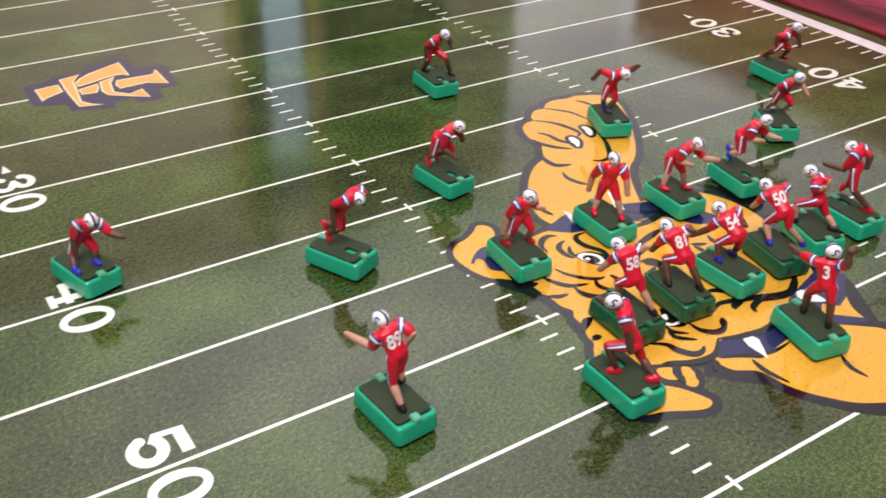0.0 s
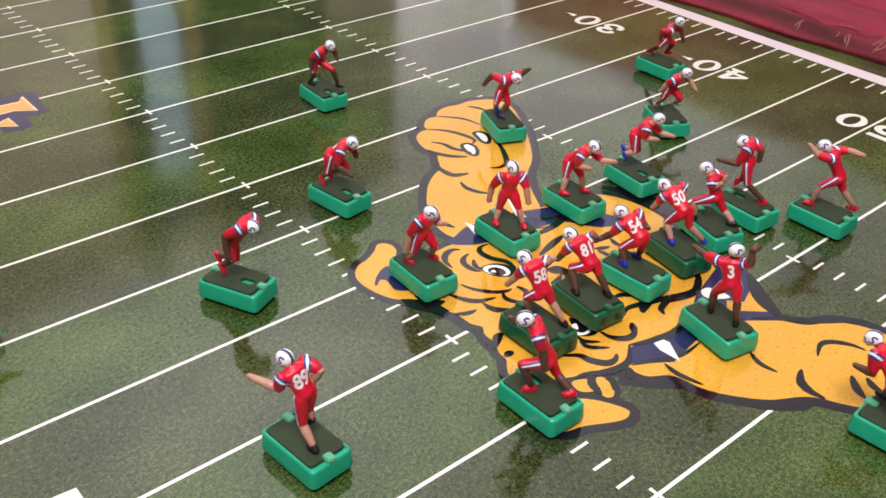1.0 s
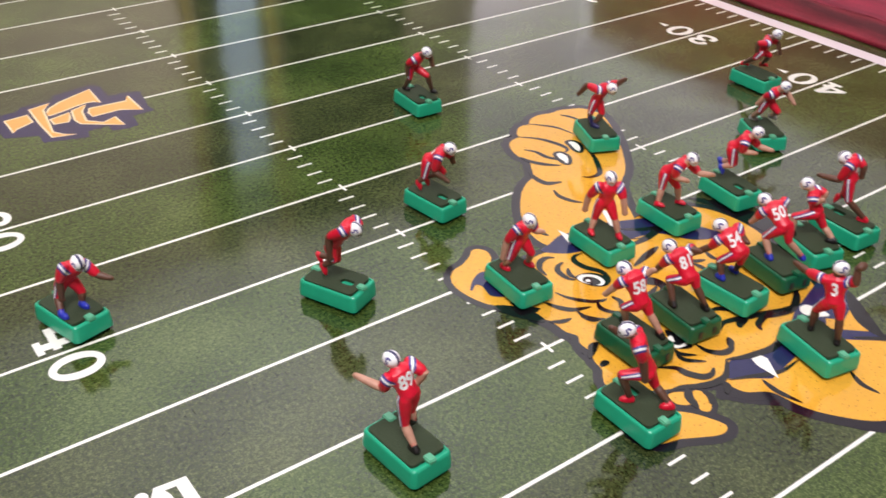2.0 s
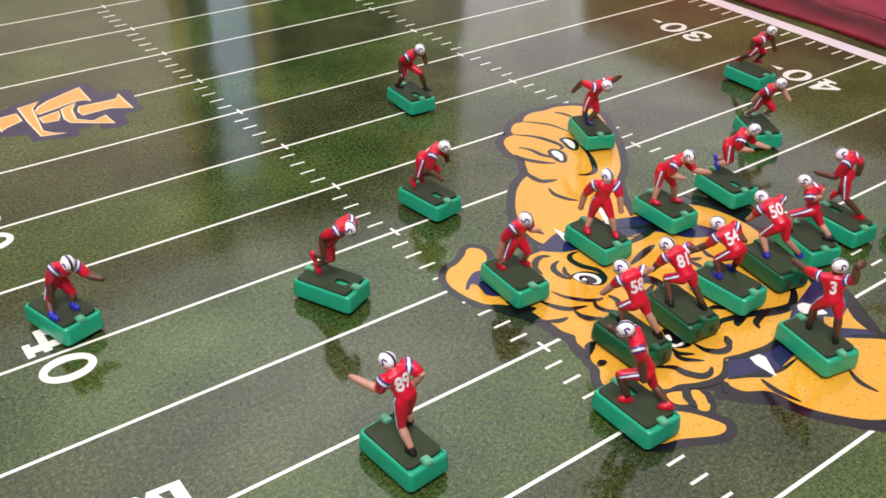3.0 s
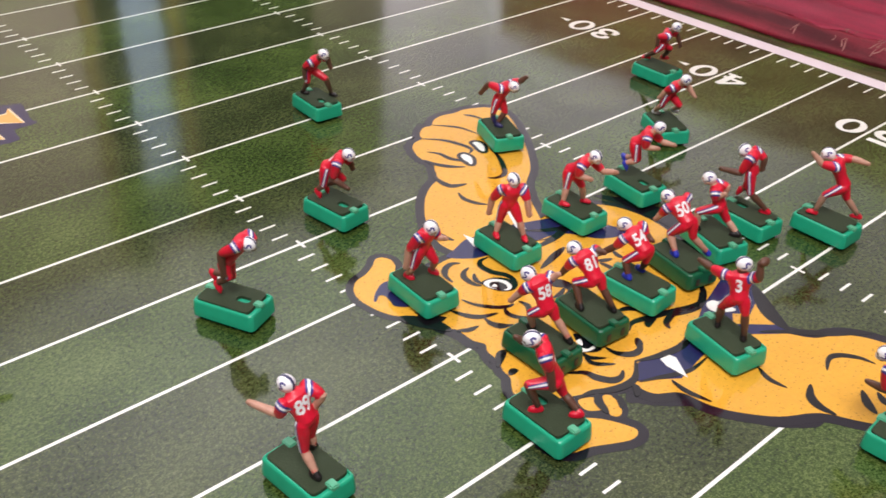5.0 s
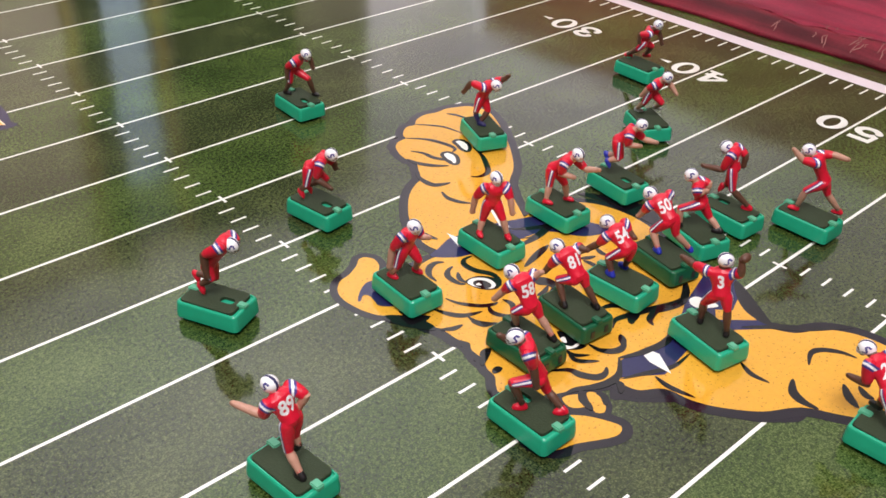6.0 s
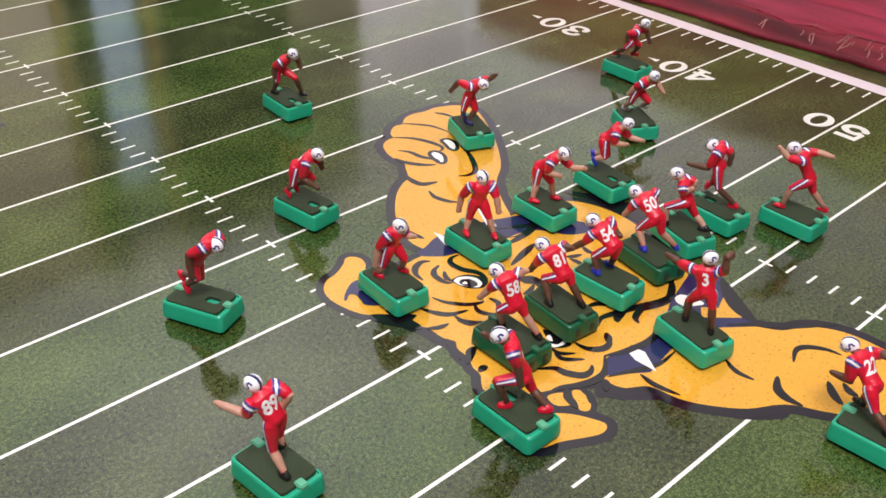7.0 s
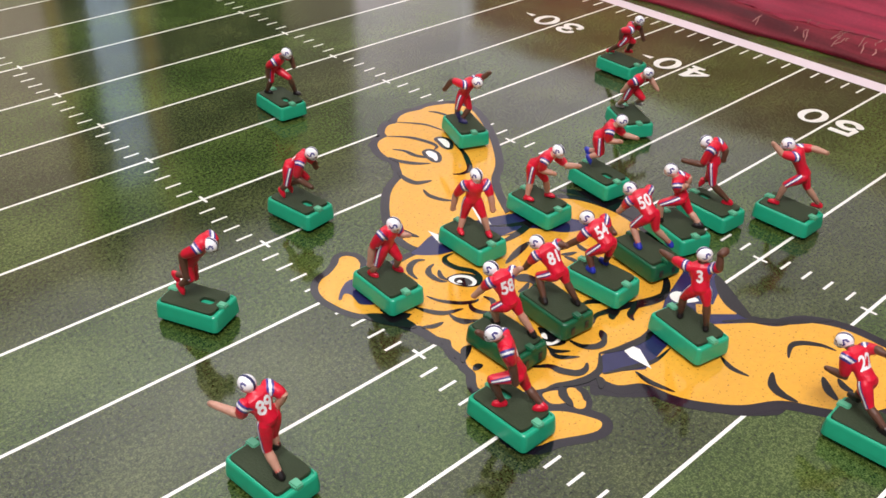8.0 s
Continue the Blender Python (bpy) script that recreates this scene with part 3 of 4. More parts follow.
brush([(156.8, -142.9), (167.7, -138.1), (175.4, -140.6), (182.3, -149.5), (184.2, -158.1)], 0.0014, emblem, z=Z_TOP + 4.4e-05)
brush([(138.7, -143.4), (129.2, -149.1), (125.8, -156.6), (126.8, -166)], 0.002, emblem, z=Z_TOP + 4.6e-05)
brush([(156.7, -164.4), (148.4, -172.3), (144.4, -179.7)], 0.0018, emblem, z=Z_TOP + 4.8e-05)
brush([(161.8, -170.9), (157.5, -177.2), (158, -181.9)], 0.0016, emblem, z=Z_TOP + 5e-05)
brush([(214.7, 42), (217.7, 23.7), (215.5, -2.6)], 0.0032, emblem, z=Z_TOP + 5.2e-05)
brush([(67.4, 68.9), (62.3, 71.9), (55.2, 69.9), (50.1, 63.8), (49, 55.7)], 0.0015, emblem, z=Z_TOP + 5.4e-05)
brush([(68.4, 61.8), (62.3, 59.8), (58.2, 54.7), (58.2, 45.6), (61.3, 41.5)], 0.00143, emblem, z=Z_TOP + 5.6e-05)
brush([(66.4, 54.7), (62.3, 48.6), (62.3, 42.5)], 0.0012, emblem, z=Z_TOP + 5.8e-05)
brush([(86.8, 62.7), (79.6, 62.7), (75.6, 57.7), (76.6, 48.6), (81.6, 39.4), (80.6, 31.3), (76.5, 26.3)], 0.0016, emblem, z=Z_TOP + 6e-05)
brush([(40.9, 38.6), (43.9, 29.4), (52, 19.3), (59.2, 15.2), (63.2, 15.2)], 0.0012, emblem, z=Z_TOP + 6.2e-05)
brush([(27.6, 35.6), (31.7, 25.4), (37.8, 18.3), (49, 14.3)], 0.0015, emblem, z=Z_TOP + 6.4e-05)
brush([(38.8, 16.3), (38.8, 9.2), (42.9, 3.2), (47.9, 0.1)], 0.0013, emblem, z=Z_TOP + 6.6e-05)
brush([(56.1, 16.2), (53.1, 10.2), (55.1, 4.1), (60.2, 0)], 0.0013, emblem, z=Z_TOP + 6.8e-05)
brush([(17.5, 17.4), (23.5, 13.3), (30.7, 12.3)], 0.0013, emblem, z=Z_TOP + 7e-05)
brush([(10.4, 46.8), (13.4, 37.6), (21.5, 30.5)], 0.00165, emblem, z=Z_TOP + 7.2e-05)
brush([(-0.8, 48.8), (5.3, 39.7), (11.4, 29.6), (15.4, 19.4)], 0.0036, emblem, z=Z_TOP + 7.4e-05)
brush([(80.7, 107.4), (80.7, 99.2), (82.8, 92.1)], 0.0013, emblem, z=Z_TOP + 7.6e-05)
brush([(135.8, 39.3), (122.5, 36.3), (104.1, 31.3)], 0.0018, emblem, z=Z_TOP + 7.8e-05)
brush([(67.3, 15.2), (68.3, 8.1), (63.2, 3.1)], 0.0013, emblem, z=Z_TOP + 8e-05)
brush([(94.9, 16.1), (103, 14), (104, 3.9), (93.8, 0.9)], 0.00165, emblem, z=Z_TOP + 8.2e-05)
brush([(86.7, 4), (92.8, 4), (99.9, 7)], 0.0012, emblem, z=Z_TOP + 8.4e-05)
brush([(150, 9.8), (143.9, 11.9), (139.8, 14.9)], 0.0013, emblem, z=Z_TOP + 8.6e-05)
brush([(139.8, 11.9), (140.8, 5.8), (140.8, -0.3)], 0.0013, emblem, z=Z_TOP + 8.8e-05)
brush([(158.2, 16.9), (156.1, 9.8), (157.2, 5.7)], 0.0013, emblem, z=Z_TOP + 9e-05)
brush([(118.2, -61.9), (121.2, -56.9), (131.4, -53.9), (139.6, -55)], 0.0015, emblem, z=Z_TOP + 9.2e-05)
brush([(109, -52.8), (113.1, -49.8), (120.2, -49.8)], 0.0017, emblem, z=Z_TOP + 9.4e-05)
brush([(107, -30.5), (114.1, -32.6), (117.2, -37.6)], 0.00143, emblem, z=Z_TOP + 9.6e-05)
brush([(96.8, -47.7), (104.9, -43.7), (117.2, -46.8), (130.4, -50.9), (146.8, -56), (161.1, -57.1)], 0.0017, emblem, z=Z_TOP + 9.8e-05)
brush([(88.6, -62.8), (92.7, -58.8), (95.7, -54.7)], 0.0016, emblem, z=Z_TOP + 0.0001)
brush([(36.8, 11.3), (39.8, 4.2), (44.9, 1.1)], 0.0012, emblem, z=Z_TOP + 0.000102)
brush([(60.1, -43.4), (60.1, -49.5), (67.2, -55.6)], 0.0011, emblem, z=Z_TOP + 0.000104)
brush([(58.1, -47.4), (58, -54.5), (67.2, -62.6)], 0.0012, emblem, z=Z_TOP + 0.000106)
brush([(39.7, -50.4), (47.9, -56.5), (49.9, -63.6), (55, -70.7), (61.1, -71.7), (66.2, -68.7)], 0.0018, emblem, z=Z_TOP + 0.000108)
brush([(74.3, -48.5), (75.3, -56.6), (81.4, -62.7), (88.6, -62.8), (95.7, -56.7)], 0.00165, emblem, z=Z_TOP + 0.00011)
brush([(28.5, -68.5), (37.7, -69.5), (46.8, -74.6), (56, -77.7), (64.1, -77.8), (70.2, -74.8), (78.4, -67.8)], 0.00165, emblem, z=Z_TOP + 0.000112)
brush([(77.4, -67.8), (93.6, -73.9), (114, -76.1), (130.4, -66)], 0.00165, emblem, z=Z_TOP + 0.000114)
brush([(40.7, -71.6), (35.6, -76.6), (33.6, -82.6), (32.6, -86.7)], 0.00165, emblem, z=Z_TOP + 0.000116)
brush([(44.8, -78.7), (45.8, -83.7), (40.7, -88.7)], 0.0015, emblem, z=Z_TOP + 0.000118)
brush([(61.1, -79.8), (60, -83.8), (54.9, -87.8)], 0.0015, emblem, z=Z_TOP + 0.00012)
brush([(65.1, -80.8), (75.3, -84.9), (84.4, -89), (96.7, -93.1), (113, -92.2)], 0.0012, emblem, z=Z_TOP + 0.000124)
brush([(13.3, -31.1), (17.4, -30.1), (20.4, -31.1)], 0.0016, emblem, z=Z_TOP + 0.000126)
brush([(13.3, -22), (20.5, -17), (27.6, -14)], 0.0016, emblem, z=Z_TOP + 0.000128)

brush([(18.3, -15.6), (22.3, -14.4), (26.3, -13.1)], 0.0013, emblem, z=Z_TOP + 0.000132)
brush([(12.5, 31.7), (16.5, 31.1), (20.9, 31.0)], 0.0013, emblem, z=Z_TOP + 0.000136)

# the smaller gold and navy emblem near the far hash marks
mark = part("emblem", sheet(mm([(-181.5, 494.8), (-160.2, 497), (-157.2, 503.2), (-129.8, 504.4), (-125.7, 512.6), (-91.2, 519), (-84, 509.8), (-86.1, 486.4), (-73.9, 486.4), (-59.6, 481.4), (-61.6, 462), (-64.7, 448.8), (-62.7, 436.5), (-83, 435.4), (-85, 416), (-95.2, 414), (-107.4, 418), (-106.4, 428.1), (-123.7, 427), (-126.7, 415.8), (-160.2, 425.8), (-159.2, 440), (-183.5, 450.1), (-184.5, 465.3)]), Z_NAVY), NAVY_INK, board, "small gold and navy emblem of angular bars")
BARS = [
    [(-175.4, 483.7), (-155.2, 485.9), (-155.1, 468.6), (-170.3, 461.3), (-175.4, 456.2), (-175.4, 470.5)],
    [(-145, 475.8), (-136.9, 489.1), (-125.7, 497.3), (-94.2, 510.8), (-95.2, 476.1), (-100.3, 481.2), (-106.4, 482.1), (-115.6, 480), (-127.8, 475.9), (-139.9, 472.7)],
    [(-143, 466.6), (-124.7, 471.8), (-126.7, 460.6), (-130.8, 452.4), (-143, 454.4)],
    [(-108.4, 470.9), (-76.9, 469.1), (-70.8, 478.3), (-70.8, 442.6), (-87.1, 452.7), (-111.5, 451.5), (-112.5, 461.7)],
    [(-122.7, 473.9), (-107.4, 480.1), (-114.5, 466.8), (-117.6, 447.4), (-107.4, 437.3), (-95.2, 442.5), (-94.2, 422.1), (-109.4, 432.2), (-124.7, 443.3), (-126.7, 453.5)],
    [(-152.1, 495.1), (-132.8, 499.3), (-141, 487), (-147, 441.1), (-141.9, 433), (-132.8, 426), (-152.1, 430.9), (-153.1, 463.5)],
]
for i, pts in enumerate(BARS):
    z = Z_NAVY + 0.00001 + 0.00003 * i
    emblem_shape("dark_edge", pts, NAVY_INK, z, False, 0.0007, mark)
    emblem_shape("pale_edge", pts, PALE_INK, z + 0.00001, False, 0, mark)
    emblem_shape("gold_bar", pts, MARK_INK, z + 0.00002, False, -0.0016, mark)


# ---- crimson cloth along the far side ----
def cloth_edge(y):
    return 0.620 - 0.05 * y + 0.005 * noise.noise(Vector((y * 9, 0, 0))) + 0.004 * noise.noise(Vector((y * 34, 3, 0)))


def cloth_height(s, y):
    rise = (0.012 + 0.003 * noise.noise(Vector((y * 14, 7, 0)))) * (1 - math.exp(-(s / (0.034 + 0.012 * noise.noise(Vector((y * 10, 2, 2))))) ** 2)) + 0.02 * s
    fold = 0.0040 * math.sin(s * 42 + 2.6 * noise.noise(Vector((s * 3, y * 2.2, 1)))) * min(1, s * 9)
    crease = 0.0045 * noise.noise(Vector((s * 22, y * 8, 4))) * min(1, s * 16)
    return 0.0012 + rise + fold * 0.8 + crease


def cloth():
    thing = tagged(new("cloth"), "rumpled crimson cloth lying along the edge of the board", "cloth")
    bm = bmesh.new()
    nx, ny = 64, 190
    grid = []
    for j in range(ny + 1):
        y = -0.75 + 1.7 * j / ny
        grid.append([bm.verts.new((cloth_edge(y) + 0.42 * i / nx, y, cloth_height(i / nx, y))) for i in range(nx + 1)])
    for j in range(ny):
        for i in range(nx):
            bm.faces.new((grid[j][i], grid[j][i + 1], grid[j + 1][i + 1], grid[j + 1][i]))
    bmesh.ops.solidify(bm, geom=bm.faces[:], thickness=0.0008)
    part("sheet", bm, CRIMSON, thing, smooth=True)
    # a separate strip in darker crimson, laid along the cloth's edge
    bm = bmesh.new()
    rows = []
    for j in range(ny * 2 + 1):
        y = -0.745 + 1.69 * j / (ny * 2)
        wide = 0.080 + 0.018 * noise.noise(Vector((y * 12, 5, 5))) + 0.012 * noise.noise(Vector((y * 45, 8, 1)))
        rows.append([bm.verts.new((cloth_edge(y) + 0.42 * wide * i / 6, y, cloth_height(wide * i / 6, y) + 0.0008 - 0.0006 * (i / 6) ** 2)) for i in range(7)])
    for a, b in zip(rows, rows[1:]):
        for i in range(6):
            bm.faces.new((a[i], a[i + 1], b[i + 1], b[i]))
    bmesh.ops.solidify(bm, geom=bm.faces[:], thickness=0.0004)
    part("hem", bm, DEEP_CRIMSON, thing, "darker crimson uneven band along the edge", smooth=True)
    rnd = random.Random(5)
    for k, y0 in enumerate((0.1657, 0.1259, 0.1185, 0.1123, 0.0797, 0.0767, 0.0725, 0.0703, 0.0557, 0.0539, 0.0391, 0.0363)):
        # pale frayed dabs near the edge
        bm = bmesh.new()
        for q in range(rnd.choice((1, 2, 3))):
            y, s = y0 + rnd.uniform(-0.0035, 0.0035), rnd.uniform(0.03, 0.10)
            pts = []
            for m in range(4):
                pts.append((cloth_edge(y) + 0.42 * s, y, cloth_height(s, y)))
                y += rnd.uniform(-0.0022, 0.0022)
                s = max(0.008, s - rnd.uniform(0.002, 0.012))
            tube(bm, pts, [rnd.uniform(0.0003, 0.0008) for _ in range(4)], "red", 6)
        for v in bm.verts:
            v.co.z = cloth_height((v.co.x - cloth_edge(v.co.y)) / 0.42, v.co.y) + 0.0012 + (0.0004 if v.index % 2 else 0.0)
        for f in bm.faces:
            f.material_index = 0
        part("frayed_thread", bm, PALE_SCUFF, thing, "pale pink frayed thread" if k == 0 else "")
    return thing


# ---- the playing pieces ----
BASE_L, BASE_W, BASE_TOP = 0.0421, 0.0260, 0.0134


def round_rect(length, width, r, seg=4):
    """An outline along x, counter-clockwise."""
    out = []
    for cx, cy, a0 in ((length / 2 - r, width / 2 - r, 0), (-length / 2 + r, width / 2 - r, 90), (-length / 2 + r, -width / 2 + r, 180), (length / 2 - r, -width / 2 + r, 270)):
        for k in range(seg + 1):
            a = radians(a0 + 90 * k / seg)
            out.append(Vector((cx + r * math.cos(a), cy + r * math.sin(a))))
    return out


def lofted(sections, cap=True):
    """Skin over outlines given as (outline, z)."""
    bm = bmesh.new()
    rings = [[bm.verts.new((p.x, p.y, z)) for p in pts] for pts, z in sections]
    for a, b in zip(rings, rings[1:]):
        for i in range(len(a)):
            k = (i + 1) % len(a)
            bm.faces.new((a[i], a[k], b[k], b[i]))
    if cap:
        bm.faces.new(rings[0][::-1])
        bm.faces.new(rings[-1])
    return bm


def base_mesh():
    secs = []
    for z, shrink in ((0.0026, 0.0006), (0.0030, 0.0), (0.0060, 0.0), (0.0118, 0.0005), (0.0128, 0.0008), (BASE_TOP, 0.0014), (BASE_TOP, 0.0020), (0.0122, 0.0022)):
        secs.append((round_rect(BASE_L - 2 * shrink, BASE_W - 2 * shrink, 0.0031 - shrink * 0.5), z))
    return lofted(secs)


def pad_mesh(slot):
    outer = round_rect(BASE_L - 0.0066, BASE_W - 0.0036, 0.0030, 3)
    outer = [p + Vector((-0.0010, 0.0004)) for p in outer]
    if not slot:
        bm = lofted([(outer, 0.0122), (outer, 0.0139), (grown(outer, -0.0004), 0.0143)])
        return bm
    inner = [p + Vector((0.0075 if slot == "front" else -0.0085, 0.0 if slot == "front" else 0.003)) for p in round_rect(0.0092, 0.0052, 0.0022, 3)]
    bm = bmesh.new()
    edges = []
    for pts in (outer, inner):
        vs = [bm.verts.new((p.x, p.y, 0.0143)) for p in pts]
        edges += [bm.edges.new((vs[i], vs[(i + 1) % len(vs)])) for i in range(len(vs))]
    bmesh.ops.triangle_fill(bm, edges=edges, use_beauty=True)
    bmesh.ops.recalc_face_normals(bm, faces=bm.faces[:])
    r = bmesh.ops.extrude_face_region(bm, geom=bm.faces[:])
    for v in r["geom"]:
        if isinstance(v, bmesh.types.BMVert):
            v.co.z = 0.0123
    bmesh.ops.recalc_face_normals(bm, faces=bm.faces[:])
    return bm


def tab_mesh(end):
    """The clip that laps from the end wall over the pad."""
    bm = bmesh.new()
    x0, x1 = (BASE_L / 2 - 0.0062, BASE_L / 2 - 0.0004)
    y = 0.0 if end > 0 else 0.003
    if end < 0:
        x0, x1 = -x1, -x0 + 0.001
    box(bm, x0, y - 0.0024, 0.0124, x1, y + 0.0024, 0.0152, 0.0006)
    return bm


def prong_mesh(x, y):
    bm = bmesh.new()
    box(bm, x - 0.0022, y - 0.0005, 0.0, x + 0.0022, y + 0.0005, 0.0032, 0.0002)
    return bm


def keep(name, bm, mat, smooth=False):
    """A mesh to be shared by alike parts."""
    mesh = bpy.data.meshes.new(name)
    for f in bm.faces:
        f.smooth = smooth
    bm.to_mesh(mesh)
    bm.free()
    mesh.materials.append(mat)
    return mesh


BASE = {False: keep("base", base_mesh(), GREEN), True: keep("base", base_mesh(), DEEP_GREEN)}
PADS = {place: keep("pad", pad_mesh(place), PAD) for place in ("", "front", "rear")}
TABS = {(d, e): keep("tab", tab_mesh(e), DEEP_GREEN if d else TAB_GREEN) for d in (False, True) for e in (1, -1)}
PRONGS = {(d, x, y): keep("prong", prong_mesh(x, y), DEEP_GREEN if d else GREEN)
          for d in (False, True) for x in (-0.013, 0.0, 0.013) for y in (-0.008, 0.008)}

NOTCH = keep("notch", boxed(-0.0004, -0.0016, -0.0026, 0.0003, 0.0016, 0.0026, 0.0003), EDGE_PAINT)

SLOTS = [RED, WHITE, BLUE, NAVY, BROWN, TAN, BLACK, BRIGHT_BLUE, GREY_WHITE]
COLOUR = {m: i for i, m in enumerate(("red", "white", "blue", "navy", "brown", "tan", "black", "bright_blue", "grey"))}


def tube(bm, pts, radii, mat, seg=10):
    """A round limb through the points, with rounded ends."""
    pts = [Vector(p) for p in pts]
    rings, rows = [], []
    d0, d1 = (pts[1] - pts[0]).normalized(), (pts[-1] - pts[-2]).normalized()
    for c, s in ((-0.92, 0.4), (-0.6, 0.8)):
        rows.append((pts[0] + d0 * c * radii[0], radii[0] * s, d0))
    for i, p in enumerate(pts):
        a = (pts[i] - pts[i - 1]) if i else (pts[1] - pts[0])
        b = (pts[i + 1] - pts[i]) if i < len(pts) - 1 else a
        rows.append((p, radii[i], (a.normalized() + b.normalized()).normalized()))
    for c, s in ((0.6, 0.8), (0.92, 0.4)):
        rows.append((pts[-1] + d1 * c * radii[-1], radii[-1] * s, d1))
    ref = Vector((0, 0, 1)) if abs(rows[0][2].z) < 0.9 else Vector((1, 0, 0))
    side = rows[0][2].cross(ref).normalized()
    for p, r, d in rows:
        side = (side - d * side.dot(d)).normalized()
        other = d.cross(side)
        rings.append([bm.verts.new(p + r * (math.cos(2 * math.pi * k / seg) * side + math.sin(2 * math.pi * k / seg) * other)) for k in range(seg)])
    faces = []
    for a, b in zip(rings, rings[1:]):
        for k in range(seg):
            j = (k + 1) % seg
            faces.append(bm.faces.new((a[k], a[j], b[j], b[k])))
    faces += [bm.faces.new(rings[0][::-1]), bm.faces.new(rings[-1])]
    for f in faces:
        f.material_index, f.smooth = COLOUR[mat], True


def blob(bm, m, mat, paint=None, seg=14):
    """An ellipsoid: a unit ball under the matrix m; paint(local point) may name another colour."""
    r = bmesh.ops.create_uvsphere(bm, u_segments=seg, v_segments=max(8, seg * 2 // 3), radius=1.0)
    faces = {f for v in r["verts"] for f in v.link_faces}
    for f in faces:
        c = f.calc_center_median()
        f.material_index, f.smooth = COLOUR[paint(c) if paint else mat], True
    bmesh.ops.transform(bm, matrix=m, verts=r["verts"])


def framed(right, ahead, up, at):
    m = Matrix((right, ahead, up)).transposed().to_4x4()
    m.translation = at
    return m


def section(bm, m, rows, mat):
    """A body skinned over ellipses (height, half width, half depth, shift ahead) in the frame m."""
    seg, rings = 16, []
    for h, w, d, s in rows:
        rings.append([bm.verts.new(m @ Vector((w * math.cos(2 * math.pi * k / seg), s + d * math.sin(2 * math.pi * k / seg), h))) for k in range(seg)])
    faces = []
    for a, b in zip(rings, rings[1:]):
        for k in range(seg):
            j = (k + 1) % seg
            faces.append(bm.faces.new((a[k], a[j], b[j], b[k])))
    faces += [bm.faces.new(rings[0][::-1]), bm.faces.new(rings[-1])]
    for f in faces:
        f.material_index, f.smooth = COLOUR[mat], True


def helmet_paint(c, skin):
    """The colour of a helmet at a point of its unit ball: x to the right, y ahead, z up."""
    if c.y > 0.52 and c.z < 0.12 and abs(c.x) < 0.70:
        return skin
    if abs(c.x) < 0.2 and (c.z > 0.1 or c.y < 0.2):
        return "navy"
    if abs(c.x) > 0.5:
        # a curled stroke on each side
        y = c.y if c.x > 0 else -c.y
        near = min(seg_distance(y, c.z, *p, *q) for p, q in zip(CURL, CURL[1:]))
        if near < 0.105:
            return "blue"
    return "white"


CURL = [(0.46, 0.34), (0.22, 0.52), (-0.02, 0.42), (0.02, 0.16), (0.12, -0.06), (-0.04, -0.28), (-0.34, -0.24)]


def seg_distance(x, y, ax, ay, bx, by):
    dx, dy = bx - ax, by - ay
    t = max(0.0, min(1.0, ((x - ax) * dx + (y - ay) * dy) / (dx * dx + dy * dy)))
    return math.hypot(x - ax - t * dx, y - ay - t * dy)


def moulded(bm, cell=0.34, passes=3):
    """One closed skin over all the shapes in bm, with soft creases where they meet, as a cast figure has."""
    raw = bpy.data.meshes.new("casting")
    bm.to_mesh(raw)
    ob = new("casting", raw)
    mod = ob.modifiers.new("skin", "REMESH")
    mod.mode, mod.voxel_size, mod.adaptivity = "VOXEL", cell, 0.0
    bpy.context.view_layer.update()
    mesh = bpy.data.meshes.new_from_object(ob.evaluated_get(bpy.context.evaluated_depsgraph_get()))
    bpy.data.objects.remove(ob)
    bpy.data.meshes.remove(raw)
    n = len(mesh.vertices)
    co = np.empty(n * 3, dtype=np.float64)
    mesh.vertices.foreach_get("co", co)
    co = co.reshape(-1, 3)
    ed = np.empty(len(mesh.edges) * 2, dtype=np.int32)
    mesh.edges.foreach_get("vertices", ed)
    ed = ed.reshape(-1, 2)
    count = np.bincount(ed.ravel(), minlength=n)[:, None].clip(1)
    for k in range(passes):
        total = np.zeros_like(co)
        for c in range(3):
            total[:, c] = np.bincount(ed[:, 0], co[ed[:, 1], c], n) + np.bincount(ed[:, 1], co[ed[:, 0], c], n)
        co = co + (0.55 if k % 2 == 0 else -0.35 if k < passes - 1 else 0.4) * (total / count - co)
    mesh.vertices.foreach_set("co", co.ravel())
    mesh.polygons.foreach_set("use_smooth", [True] * len(mesh.polygons))
    mesh.update()
    return mesh


